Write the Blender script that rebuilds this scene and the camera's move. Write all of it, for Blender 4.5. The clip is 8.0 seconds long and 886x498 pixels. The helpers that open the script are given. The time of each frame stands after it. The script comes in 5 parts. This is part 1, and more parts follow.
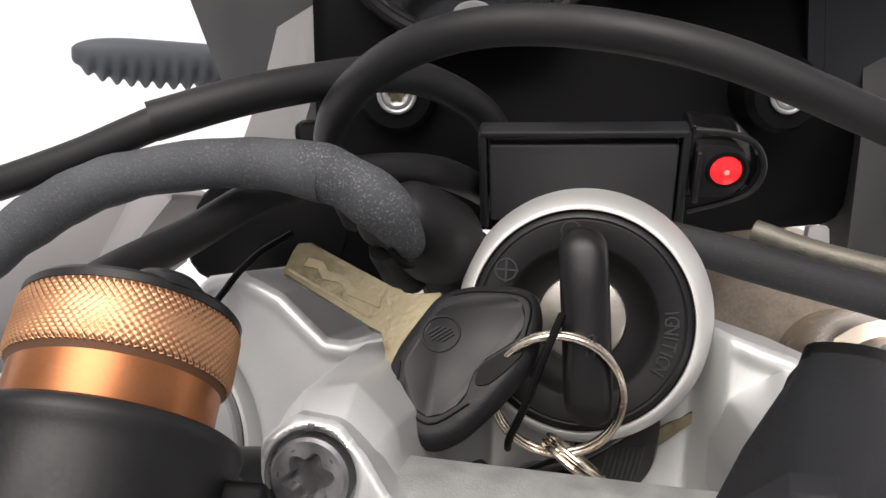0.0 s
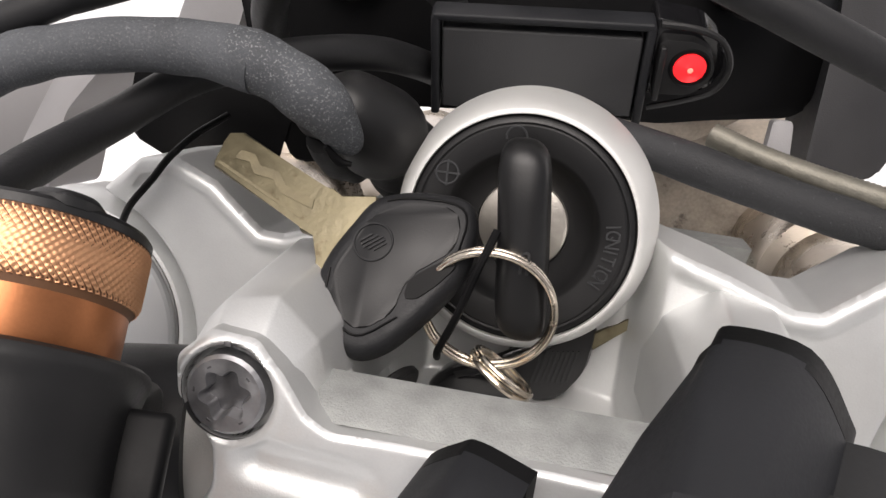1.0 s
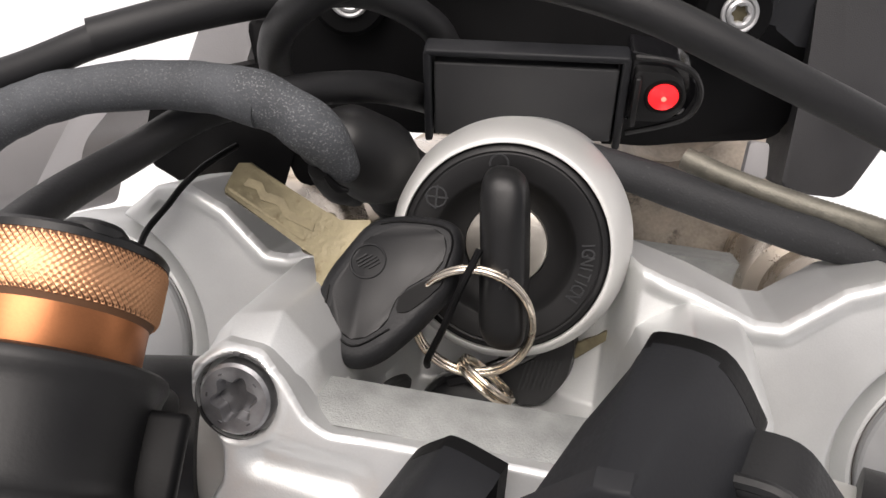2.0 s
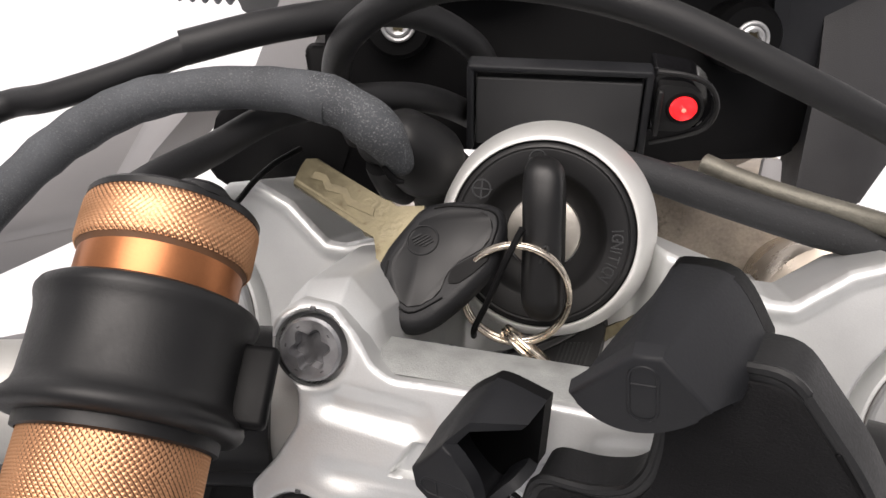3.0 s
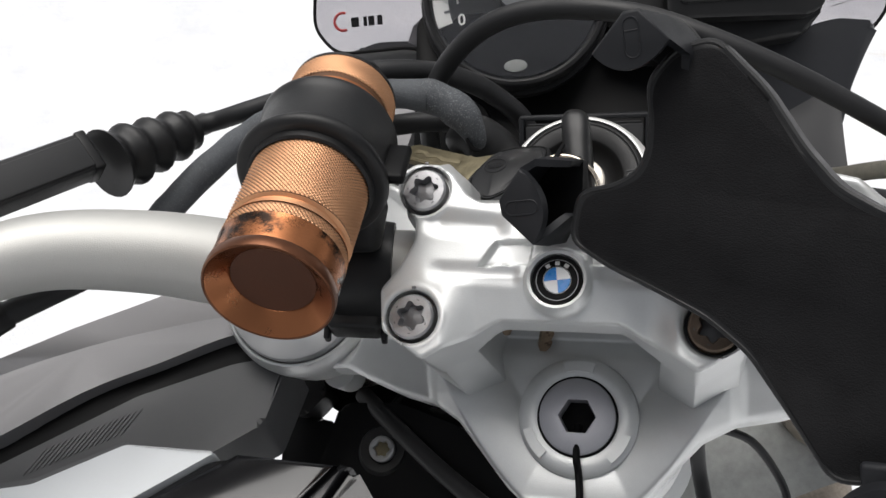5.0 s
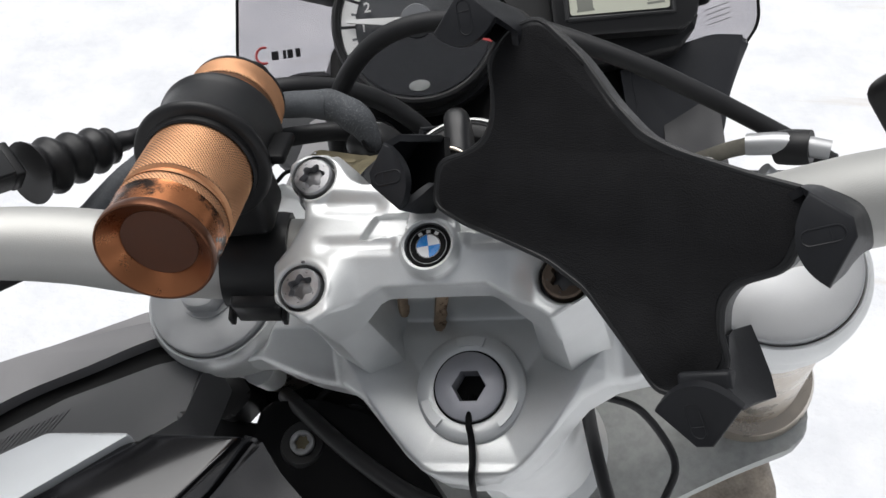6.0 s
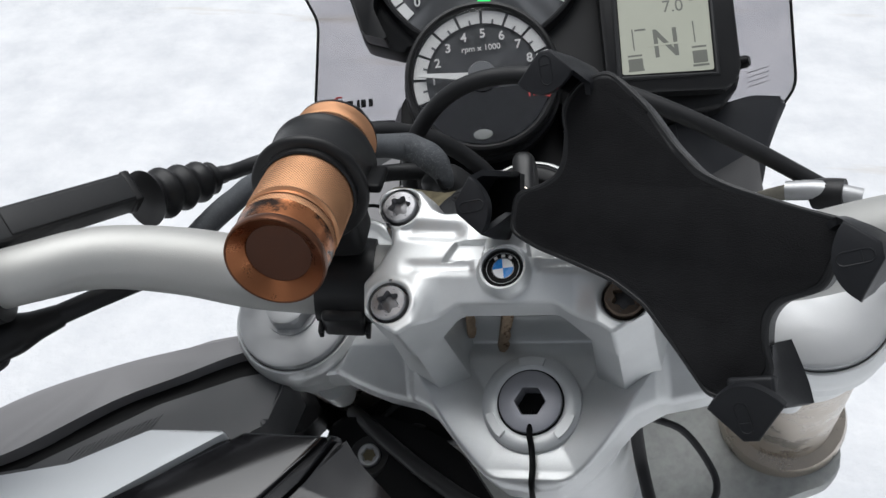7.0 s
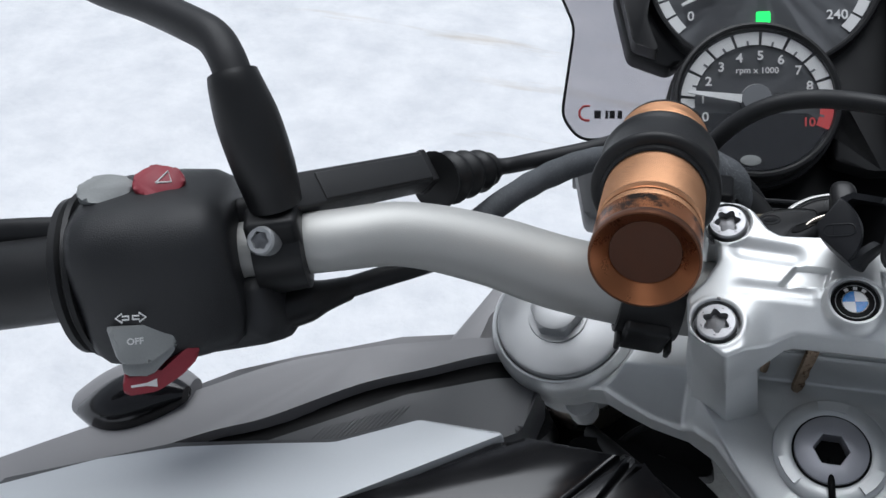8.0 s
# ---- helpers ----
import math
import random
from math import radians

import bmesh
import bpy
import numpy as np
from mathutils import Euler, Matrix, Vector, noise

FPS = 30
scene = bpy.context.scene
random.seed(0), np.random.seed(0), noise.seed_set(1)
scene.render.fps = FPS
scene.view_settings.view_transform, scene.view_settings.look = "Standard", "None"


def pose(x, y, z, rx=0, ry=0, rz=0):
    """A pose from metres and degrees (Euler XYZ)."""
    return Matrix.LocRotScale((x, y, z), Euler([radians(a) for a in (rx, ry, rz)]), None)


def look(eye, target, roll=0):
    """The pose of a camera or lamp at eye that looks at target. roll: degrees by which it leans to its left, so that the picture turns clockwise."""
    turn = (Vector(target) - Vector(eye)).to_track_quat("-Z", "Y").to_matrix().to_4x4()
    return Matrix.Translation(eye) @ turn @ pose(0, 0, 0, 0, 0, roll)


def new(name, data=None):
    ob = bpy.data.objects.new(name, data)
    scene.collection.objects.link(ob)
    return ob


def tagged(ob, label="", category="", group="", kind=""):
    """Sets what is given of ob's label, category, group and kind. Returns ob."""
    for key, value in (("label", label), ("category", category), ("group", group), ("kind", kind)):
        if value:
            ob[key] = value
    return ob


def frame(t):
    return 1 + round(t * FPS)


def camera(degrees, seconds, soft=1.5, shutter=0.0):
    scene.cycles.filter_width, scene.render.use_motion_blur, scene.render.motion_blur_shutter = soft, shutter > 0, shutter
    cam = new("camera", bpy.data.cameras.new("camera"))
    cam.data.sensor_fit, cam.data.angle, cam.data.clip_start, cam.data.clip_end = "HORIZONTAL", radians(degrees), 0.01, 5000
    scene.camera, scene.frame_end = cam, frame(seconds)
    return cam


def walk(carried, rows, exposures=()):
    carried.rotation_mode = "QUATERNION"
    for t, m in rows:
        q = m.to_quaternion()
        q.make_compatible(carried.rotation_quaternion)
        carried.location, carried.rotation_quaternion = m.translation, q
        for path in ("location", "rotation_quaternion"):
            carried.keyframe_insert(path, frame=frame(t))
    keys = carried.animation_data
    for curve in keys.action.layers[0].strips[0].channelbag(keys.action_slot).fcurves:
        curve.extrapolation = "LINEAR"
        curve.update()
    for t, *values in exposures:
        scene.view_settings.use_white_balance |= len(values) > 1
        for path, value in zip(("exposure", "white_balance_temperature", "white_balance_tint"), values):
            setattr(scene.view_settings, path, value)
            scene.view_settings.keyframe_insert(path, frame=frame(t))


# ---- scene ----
cam = camera(54.18, 8.0)
PATH = [
    (0.0, -0.02942, 0.01457, 1.2951, 21.549, 0.282, 7.937),
    (0.5, -0.03063, 0.01903, 1.29475, 15.117, -1.83, 9.117),
    (1.0, -0.02425, 0.03033, 1.29249, 10.785, -2.06, 10.025),
    (1.2, -0.01936, 0.03602, 1.29617, 9.663, -1.575, 10.104),
    (2.3, -0.01972, 0.02374, 1.31209, 12.628, -0.839, 9.613),
    (2.5, -0.01951, 0.02054, 1.31503, 12.907, -0.328, 9.87),
    (3.0, -0.02277, 0.00577, 1.32722, 15.556, -0.164, 10.349),
    (3.5, -0.02719, -0.02685, 1.33073, 21.94, 0.388, 10.832),
    (4.0, -0.01541, -0.07852, 1.34105, 30.308, -0.042, 11.164),
    (4.2, -0.01584, -0.10258, 1.34252, 33.03, 0.476, 11.323),
    (5.3, 0.00453, -0.16143, 1.33833, 42.353, 2.723, 10.064),
    (5.5, 0.01375, -0.17014, 1.33928, 43.256, 2.903, 9.429),
    (6.0, 0.03, -0.18504, 1.3373, 45.072, 2.935, 8.024),
    (6.5, 0.03261, -0.20351, 1.34674, 47.305, 3.22, 8.345),
    (7.0, 0.01998, -0.22248, 1.35449, 49.106, 2.839, 10.57),
    (7.5, -0.02209, -0.23445, 1.34726, 50.443, 1.337, 14.913),
    (8.0, -0.06801, -0.23707, 1.33849, 51.013, 0.172, 19.237),
]
walk(cam, [(t, pose(x, y, z, rx, ry, rz)) for t, x, y, z, rx, ry, rz in PATH],
     exposures=[(0.0, 0.52, 6880, 15), (1.0, 0.62, 6880, 15), (3.0, 0.62, 6900, 15), (3.9, 0.44, 6760, 13), (4.6, 0.36, 6620, 11), (5.4, 0.30, 6480, 10), (6.5, 0.17, 6320, 10), (7.0, 0.08, 6220, 9), (7.5, 0.2, 6120, 9), (8.0, -0.02, 5950, 9)])

# ---- world and light: bright overcast winter day ----
world = bpy.data.worlds.new("overcast_sky")
scene.world = world
world.use_nodes = True
wn, wl = world.node_tree.nodes, world.node_tree.links
sky = wn.new("ShaderNodeTexSky")
sky.sky_type = "NISHITA"
sky.sun_disc = False
sky.sun_elevation, sky.sun_rotation = radians(72), radians(-32)
sky.dust_density, sky.ozone_density = 3.0, 1.0
grey = wn.new("ShaderNodeHueSaturation")
grey.inputs["Saturation"].default_value = 0.22
wl.new(sky.outputs["Color"], grey.inputs["Color"])
wl.new(grey.outputs["Color"], wn["Background"].inputs["Color"])
wn["Background"].inputs["Strength"].default_value = 0.080
sun = new("sun", bpy.data.lights.new("sun", "SUN"))
sun.data.energy, sun.data.angle, sun.data.color = 2.25, radians(52), (1.0, 0.98, 0.955)
sun.matrix_world = look((-0.7, 1.1, 4.1), (0, 0, 0))

# ---- materials ----
def mat(name, col, rough=0.5, metal=0.0, spread=0.12, scale=60.0, bump=0.0, bscale=900.0, coat=0.0, rvar=0.15, spots=None, spec=0.5):
    """A surface with colour drift at a coarse and a fine scale, uneven gloss and fine relief, in metres of the object."""
    m = bpy.data.materials.new(name)
    m.use_nodes = True
    n, l = m.node_tree.nodes, m.node_tree.links
    b = n["Principled BSDF"]
    b.inputs["Metallic"].default_value = metal
    b.inputs["Specular IOR Level"].default_value = spec
    b.inputs["Coat Weight"].default_value = coat
    b.inputs["Coat Roughness"].default_value = 0.06
    tc = n.new("ShaderNodeTexCoord")
    big, fine = n.new("ShaderNodeTexNoise"), n.new("ShaderNodeTexNoise")
    big.inputs["Scale"].default_value, big.inputs["Detail"].default_value = scale, 5.0
    fine.inputs["Scale"].default_value, fine.inputs["Detail"].default_value = bscale, 3.0
    for k in (big, fine):
        l.new(tc.outputs["Object"], k.inputs["Vector"])
    add = n.new("ShaderNodeMath")
    add.operation = "MULTIPLY_ADD"
    add.inputs[1].default_value = 0.35
    l.new(fine.outputs["Fac"], add.inputs[0])
    l.new(big.outputs["Fac"], add.inputs[2])
    ramp = n.new("ShaderNodeMapRange")
    ramp.inputs["From Min"].default_value, ramp.inputs["From Max"].default_value = 0.4, 0.95
    ramp.inputs["To Min"].default_value, ramp.inputs["To Max"].default_value = 1.0 - spread, 1.0 + spread
    l.new(add.outputs[0], ramp.inputs["Value"])
    mul = n.new("ShaderNodeVectorMath")
    mul.operation = "SCALE"
    mul.inputs[0].default_value = col
    l.new(ramp.outputs[0], mul.inputs["Scale"])
    last = mul.outputs[0]
    if spots:
        scol, sscale, level = spots
        sp = n.new("ShaderNodeTexNoise")
        sp.inputs["Scale"].default_value, sp.inputs["Detail"].default_value, sp.inputs["Roughness"].default_value = sscale, 8.0, 0.7
        l.new(tc.outputs["Object"], sp.inputs["Vector"])
        cut = n.new("ShaderNodeMapRange")
        cut.inputs["From Min"].default_value, cut.inputs["From Max"].default_value = level, level + 0.07
        l.new(sp.outputs["Fac"], cut.inputs["Value"])
        mix = n.new("ShaderNodeMix")
        mix.data_type = "RGBA"
        mix.inputs["B"].default_value = (*scol, 1)
        l.new(cut.outputs[0], mix.inputs["Factor"])
        l.new(last, mix.inputs["A"])
        last = mix.outputs["Result"]
    l.new(last, b.inputs["Base Color"])
    rr = n.new("ShaderNodeMapRange")
    rr.inputs["From Min"].default_value, rr.inputs["From Max"].default_value = 0.3, 0.9
    rr.inputs["To Min"].default_value, rr.inputs["To Max"].default_value = max(0.02, rough - rvar), min(1.0, rough + rvar)
    l.new(add.outputs[0], rr.inputs["Value"])
    l.new(rr.outputs[0], b.inputs["Roughness"])
    if bump:
        bp = n.new("ShaderNodeBump")
        bp.inputs["Strength"].default_value, bp.inputs["Distance"].default_value = bump, 0.0004
        l.new(fine.outputs["Fac"], bp.inputs["Height"])
        l.new(bp.outputs[0], b.inputs["Normal"])
    return m


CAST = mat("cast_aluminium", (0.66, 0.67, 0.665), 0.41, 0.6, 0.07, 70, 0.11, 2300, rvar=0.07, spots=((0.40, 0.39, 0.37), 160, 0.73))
# darker than CAST; on the bridge strip this grey stands in for shadow
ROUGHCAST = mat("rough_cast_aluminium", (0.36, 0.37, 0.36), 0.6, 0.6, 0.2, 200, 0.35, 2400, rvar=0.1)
SATIN = mat("satin_anodised_aluminium", (0.51, 0.507, 0.485), 0.53, 0.6, 0.05, 30, 0.2, 2600, rvar=0.06, spots=((0.42, 0.38, 0.31), 40, 0.66))
BEZEL = mat("pale_satin_bezel", (0.72, 0.72, 0.70), 0.5, 0.5, 0.05, 60, 0.12, 2600, rvar=0.06)
BRUSHED = mat("brushed_aluminium", (0.44, 0.445, 0.45), 0.4, 0.65, 0.06, 90, 0.1, 2000)
STEEL = mat("bolt_steel", (0.36, 0.36, 0.37), 0.38, 0.9, 0.18, 250, 0.15, 1500)
DARKSTEEL = mat("dark_zinc_steel", (0.16, 0.16, 0.165), 0.42, 0.8, 0.2, 250, 0.15, 1500)
NUT = mat("nut_zinc", (0.46, 0.46, 0.49), 0.42, 0.6, 0.08, 120, 0.1, 1800)
WARMSTEEL = mat("worn_lock_steel", (0.50, 0.47, 0.42), 0.35, 0.85, 0.1, 150, 0.15, 1500)
CHROME = mat("worn_nickel", (0.74, 0.655, 0.55), 0.2, 1.0, 0.08, 300, 0.05, 2000, rvar=0.1, spots=((0.30, 0.14, 0.06), 260, 0.62))
BRASS = mat("worn_brass", (0.17, 0.147, 0.092), 0.42, 0.65, 0.25, 220, 0.3, 900, spots=((0.12, 0.095, 0.055), 190, 0.6))
COPPER = mat("copper_anodised", (0.69, 0.375, 0.205), 0.42, 0.85, 0.08, 80, 0.05, 2000, rvar=0.06)
NECK = mat("dark_copper", (0.42, 0.165, 0.07), 0.34, 0.85, 0.15, 60, 0.05, 2000, rvar=0.06)
COPPERSMOOTH = mat("worn_copper_sleeve", (0.40, 0.155, 0.065), 0.28, 0.9, 0.25, 80, 0.05, 2000, rvar=0.08, spots=((0.035, 0.022, 0.016), 60, 0.50))
COPPERDARK = mat("brown_copper_cap", (0.34, 0.135, 0.06), 0.3, 0.95, 0.08, 90, 0.05, 2000)
RUBBER = mat("black_rubber", (0.006, 0.006, 0.0064), 0.44, 0.0, 0.3, 60, 0.07, 1600, spec=0.45)
PLASTIC = mat("black_plastic", (0.0095, 0.0095, 0.010), 0.42, 0.0, 0.2, 70, 0.07, 2600, spec=0.38)
GRAIN = mat("grained_black_plastic", (0.026, 0.0265, 0.0275), 0.5, 0.0, 0.15, 70, 0.22, 3200, spec=0.35)
GLOSS = mat("gloss_black_plastic", (0.008, 0.008, 0.009), 0.13, 0.0, 0.2, 50, 0.02, 900, rvar=0.05)
# black plastic, taken darker to stand in for shade in enclosed places
DEEP = mat("matt_black_plastic_and_shade", (0.0034, 0.0034, 0.0037), 0.42, 0.0, 0.25, 40, 0.06, 1500, spec=0.13)
FELT = mat("black_foam_pad", (0.0115, 0.0115, 0.0122), 0.88, 0.0, 0.3, 100, 0.6, 2400, rvar=0.05, spec=0.12)
CLAW = mat("dusty_dark_rubber", (0.0105, 0.0112, 0.0132), 0.5, 0.0, 0.3, 60, 0.06, 1800, spec=0.3)
KEYHEAD = mat("scuffed_key_plastic", (0.012, 0.0124, 0.0136), 0.5, 0.0, 0.15, 130, 0.25, 1500, spots=((0.05, 0.05, 0.052), 520, 0.70), spec=0.28)
SLEEVE = mat("faded_rubber_sleeve", (0.074, 0.079, 0.086), 0.66, 0.0, 0.45, 45, 0.5, 2000, spots=((0.14, 0.145, 0.152), 1900, 0.56), spec=0.35)
CABLE = mat("cable_sheath", (0.012, 0.0122, 0.0132), 0.5, 0.0, 0.25, 50, 0.12, 1400, spec=0.42)
GREYFAIR = mat("matt_grey_fairing", (0.27, 0.265, 0.27), 0.5, 0.1, 0.06, 30, 0.25, 2500)
DARKFAIR = mat("dark_grey_fairing", (0.082, 0.083, 0.086), 0.48, 0.0, 0.1, 40, 0.2, 2500)
WHITEPAINT = mat("white_gloss_paint", (0.72, 0.745, 0.76), 0.12, 0.0, 0.02, 20, 0.0, 900, coat=0.8, rvar=0.04)
FORK = mat("fork_stanchion", (0.47, 0.415, 0.35), 0.26, 0.92, 0.1, 60, 0.05, 1500)
# dial grey, lightened to include sky reflected in the glass
DIAL = mat("dial_face_with_sky_sheen", (0.135, 0.14, 0.148), 0.5, 0.0, 0.05, 60, 0.0, 1500, spec=0.3)
DIALWHITE = mat("dial_print_white", (0.72, 0.72, 0.71), 0.6, 0.0, 0.03, 60, 0.0, 1500)
DIALRED = mat("dial_print_red", (0.60, 0.06, 0.06), 0.6, 0.0, 0.03, 60, 0.0, 1500)
LCDBG = mat("lcd_background", (0.50, 0.51, 0.42), 0.35, 0.0, 0.03, 60, 0.0, 1500)
LCDINK = mat("lcd_ink", (0.17, 0.175, 0.15), 0.5, 0.0, 0.03, 60, 0.0, 1500)
MARK = mat("raised_plastic_mark", (0.03, 0.031, 0.033), 0.4, 0.0, 0.1, 90, 0.0, 1500, spec=0.5)
HOUSING = mat("switch_plastic", (0.016, 0.0166, 0.018), 0.45, 0.0, 0.25, 45, 0.4, 2200, spec=0.4)
PLATE = mat("phone_plate_plastic", (0.0095, 0.0098, 0.0105), 0.45, 0.0, 0.2, 80, 0.15, 1800, spec=0.4)
REDKEY = mat("red_switch_plastic", (0.27, 0.024, 0.038), 0.5, 0.0, 0.15, 90, 0.15, 1600)
GREYKEY = mat("grey_switch_plastic", (0.27, 0.28, 0.275), 0.5, 0.0, 0.12, 90, 0.15, 1600)
BLUE = mat("blue_enamel", (0.02, 0.22, 0.62), 0.25, 0.0, 0.05, 90, 0.0, 900)
WHITEENAMEL = mat("white_enamel", (0.78, 0.79, 0.80), 0.3, 0.0, 0.03, 90, 0.0, 900)
BRAID = mat("braided_hose", (0.19, 0.18, 0.15), 0.42, 0.5, 0.25, 300, 0.3, 1800)
ORANGE = mat("rust_bolt", (0.16, 0.12, 0.09), 0.5, 0.6, 0.3, 250, 0.2, 1500)
LAMPGREY = mat("grey_blue_rubber", (0.075, 0.085, 0.10), 0.6, 0.0, 0.15, 50, 0.2, 1200)
# beige metal; the dark spots and wide tone spread stand for shadows
BEIGE = mat("engine_casting_shade_spots", (0.40, 0.345, 0.285), 0.55, 0.2, 0.5, 45, 0.3, 600, spots=((0.05, 0.042, 0.036), 18, 0.57))
CHEEK = mat("dark_gloss_fairing", (0.022, 0.023, 0.026), 0.3, 0.0, 0.2, 30, 0.03, 900, rvar=0.06, spec=0.45)
BOXFACE = mat("grey_black_box_face", (0.034, 0.0345, 0.036), 0.5, 0.0, 0.12, 70, 0.22, 3200, spec=0.4)
RUSTKEY = mat("tarnished_house_key", (0.36, 0.27, 0.19), 0.45, 0.6, 0.35, 260, 0.3, 900, spots=((0.12, 0.07, 0.04), 240, 0.55))
SCUFF = mat("scuffed_sleeve_end", (0.072, 0.077, 0.084), 0.68, 0.0, 0.4, 60, 0.5, 2000, spots=((0.21, 0.218, 0.225), 1900, 0.55), spec=0.35)
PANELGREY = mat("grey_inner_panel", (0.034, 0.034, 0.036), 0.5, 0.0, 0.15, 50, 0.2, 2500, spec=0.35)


def glow(name, col, power):
    m = bpy.data.materials.new(name)
    m.use_nodes = True
    b = m.node_tree.nodes["Principled BSDF"]
    b.inputs["Base Color"].default_value = (*col, 1)
    b.inputs["Emission Color"].default_value = (*col, 1)
    b.inputs["Emission Strength"].default_value = power
    b.inputs["Roughness"].default_value = 0.25
    return m


# copper darkened in its base colour to hold a reflection of dark surroundings
DISC = mat("copper_disc_dark_reflection", (0.10, 0.042, 0.024), 0.5, 0.35, 0.12, 120, 0.1, 1500, spec=0.3)
RIMBROWN = mat("dark_brown_rim", (0.15, 0.062, 0.032), 0.35, 0.85, 0.15, 120, 0.05, 1500)
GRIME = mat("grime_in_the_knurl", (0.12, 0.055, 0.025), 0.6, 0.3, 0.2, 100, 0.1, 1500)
KEYGROOVE = mat("key_groove_brass", (0.17, 0.145, 0.09), 0.55, 0.5, 0.3, 250, 0.2, 900)
HOSE = mat("dusty_rubber_hose", (0.028, 0.029, 0.031), 0.62, 0.0, 0.35, 60, 0.4, 1800, spots=((0.09, 0.09, 0.095), 1100, 0.62), spec=0.35)
WINDOW = mat("dark_window", (0.006, 0.006, 0.007), 0.06, 0.0, 0.0, 20, 0.0, 900, rvar=0.0, spec=0.8)

LED = glow("red_led", (0.95, 0.02, 0.025), 0.7)
LEDCORE = glow("red_led_core", (1.0, 0.22, 0.16), 0.9)
GREEN = glow("green_indicator", (0.04, 0.75, 0.13), 1.0)

SCREEN = bpy.data.materials.new("smoked_screen")
SCREEN.use_nodes = True
sn, sl = SCREEN.node_tree.nodes, SCREEN.node_tree.links
tr, gl, mx, fr = sn.new("ShaderNodeBsdfTransparent"), sn.new("ShaderNodeBsdfGlossy"), sn.new("ShaderNodeMixShader"), sn.new("ShaderNodeFresnel")
tr.inputs["Color"].default_value = (0.69, 0.68, 0.695, 1)
gl.inputs["Roughness"].default_value = 0.05
fr.inputs["IOR"].default_value = 1.45
sl.new(fr.outputs[0], mx.inputs["Fac"])
sl.new(tr.outputs[0], mx.inputs[1])
sl.new(gl.outputs[0], mx.inputs[2])
sl.new(mx.outputs[0], sn["Material Output"].inputs["Surface"])

LENS = bpy.data.materials.new("clear_dial_lens")
LENS.use_nodes = True
ln, ll = LENS.node_tree.nodes, LENS.node_tree.links
tr2, gl2, mx2, fr2 = ln.new("ShaderNodeBsdfTransparent"), ln.new("ShaderNodeBsdfGlossy"), ln.new("ShaderNodeMixShader"), ln.new("ShaderNodeFresnel")
gl2.inputs["Roughness"].default_value = 0.08
fr2.inputs["IOR"].default_value = 1.35
ll.new(fr2.outputs[0], mx2.inputs["Fac"])
ll.new(tr2.outputs[0], mx2.inputs[1])
ll.new(gl2.outputs[0], mx2.inputs[2])
ll.new(mx2.outputs[0], ln["Material Output"].inputs["Surface"])

# snow: trodden, with grey dapples and faint tan streaks of grass
SNOW = bpy.data.materials.new("trodden_snow")
SNOW.use_nodes = True
n, l = SNOW.node_tree.nodes, SNOW.node_tree.links
b = n["Principled BSDF"]
b.inputs["Roughness"].default_value = 0.75
b.inputs["Specular IOR Level"].default_value = 0.25
tc = n.new("ShaderNodeTexCoord")
n1, n2, n3 = (n.new("ShaderNodeTexNoise") for _ in range(3))
stretch = n.new("ShaderNodeMapping")
stretch.inputs["Rotation"].default_value = (0, 0, radians(-24))
stretch.inputs["Scale"].default_value = (0.35, 2.4, 1.0)
l.new(tc.outputs["Object"], stretch.inputs["Vector"])
for k, s, src in ((n1, 5.0, tc.outputs["Object"]), (n2, 22.0, tc.outputs["Object"]), (n3, 1.3, stretch.outputs[0])):
    k.inputs["Scale"].default_value, k.inputs["Detail"].default_value, k.inputs["Roughness"].default_value = s, 8.0, 0.62
    l.new(src, k.inputs["Vector"])
r1 = n.new("ShaderNodeValToRGB")
r1.color_ramp.elements[0].position, r1.color_ramp.elements[0].color = 0.34, (0.68, 0.692, 0.715, 1)
r1.color_ramp.elements[1].position, r1.color_ramp.elements[1].color = 0.64, (0.82, 0.825, 0.835, 1)
l.new(n1.outputs["Fac"], r1.inputs["Fac"])
r2 = n.new("ShaderNodeMapRange")
r2.inputs["From Min"].default_value, r2.inputs["From Max"].default_value = 0.60, 0.74
l.new(n3.outputs["Fac"], r2.inputs["Value"])
mxs = n.new("ShaderNodeMix")
mxs.data_type = "RGBA"
mxs.inputs["B"].default_value = (0.56, 0.50, 0.42, 1)
l.new(r2.outputs[0], mxs.inputs["Factor"])
l.new(r1.outputs[0], mxs.inputs["A"])
l.new(mxs.outputs["Result"], b.inputs["Base Color"])
bp = n.new("ShaderNodeBump")
bp.inputs["Strength"].default_value, bp.inputs["Distance"].default_value = 0.5, 0.012
l.new(n2.outputs["Fac"], bp.inputs["Height"])
l.new(bp.outputs[0], b.inputs["Normal"])

# ---- the drawing frame: origin on the steering stem, z along the steering axis ----
U = 0.00084  # metres in one drawing unit
YOKE = pose(0, 0, 1.08) @ pose(0, 0, 0, 0, -9, 0) @ pose(0, 0, 0, 24)
BASE = {}


def thing(name, base, label, category, group=""):
    ob = new(name)
    ob.empty_display_size = 0.02
    ob.matrix_world = YOKE @ Matrix.Translation(Vector(base) * U)
    BASE[ob.name] = Vector(base)
    return tagged(ob, label, category, group)


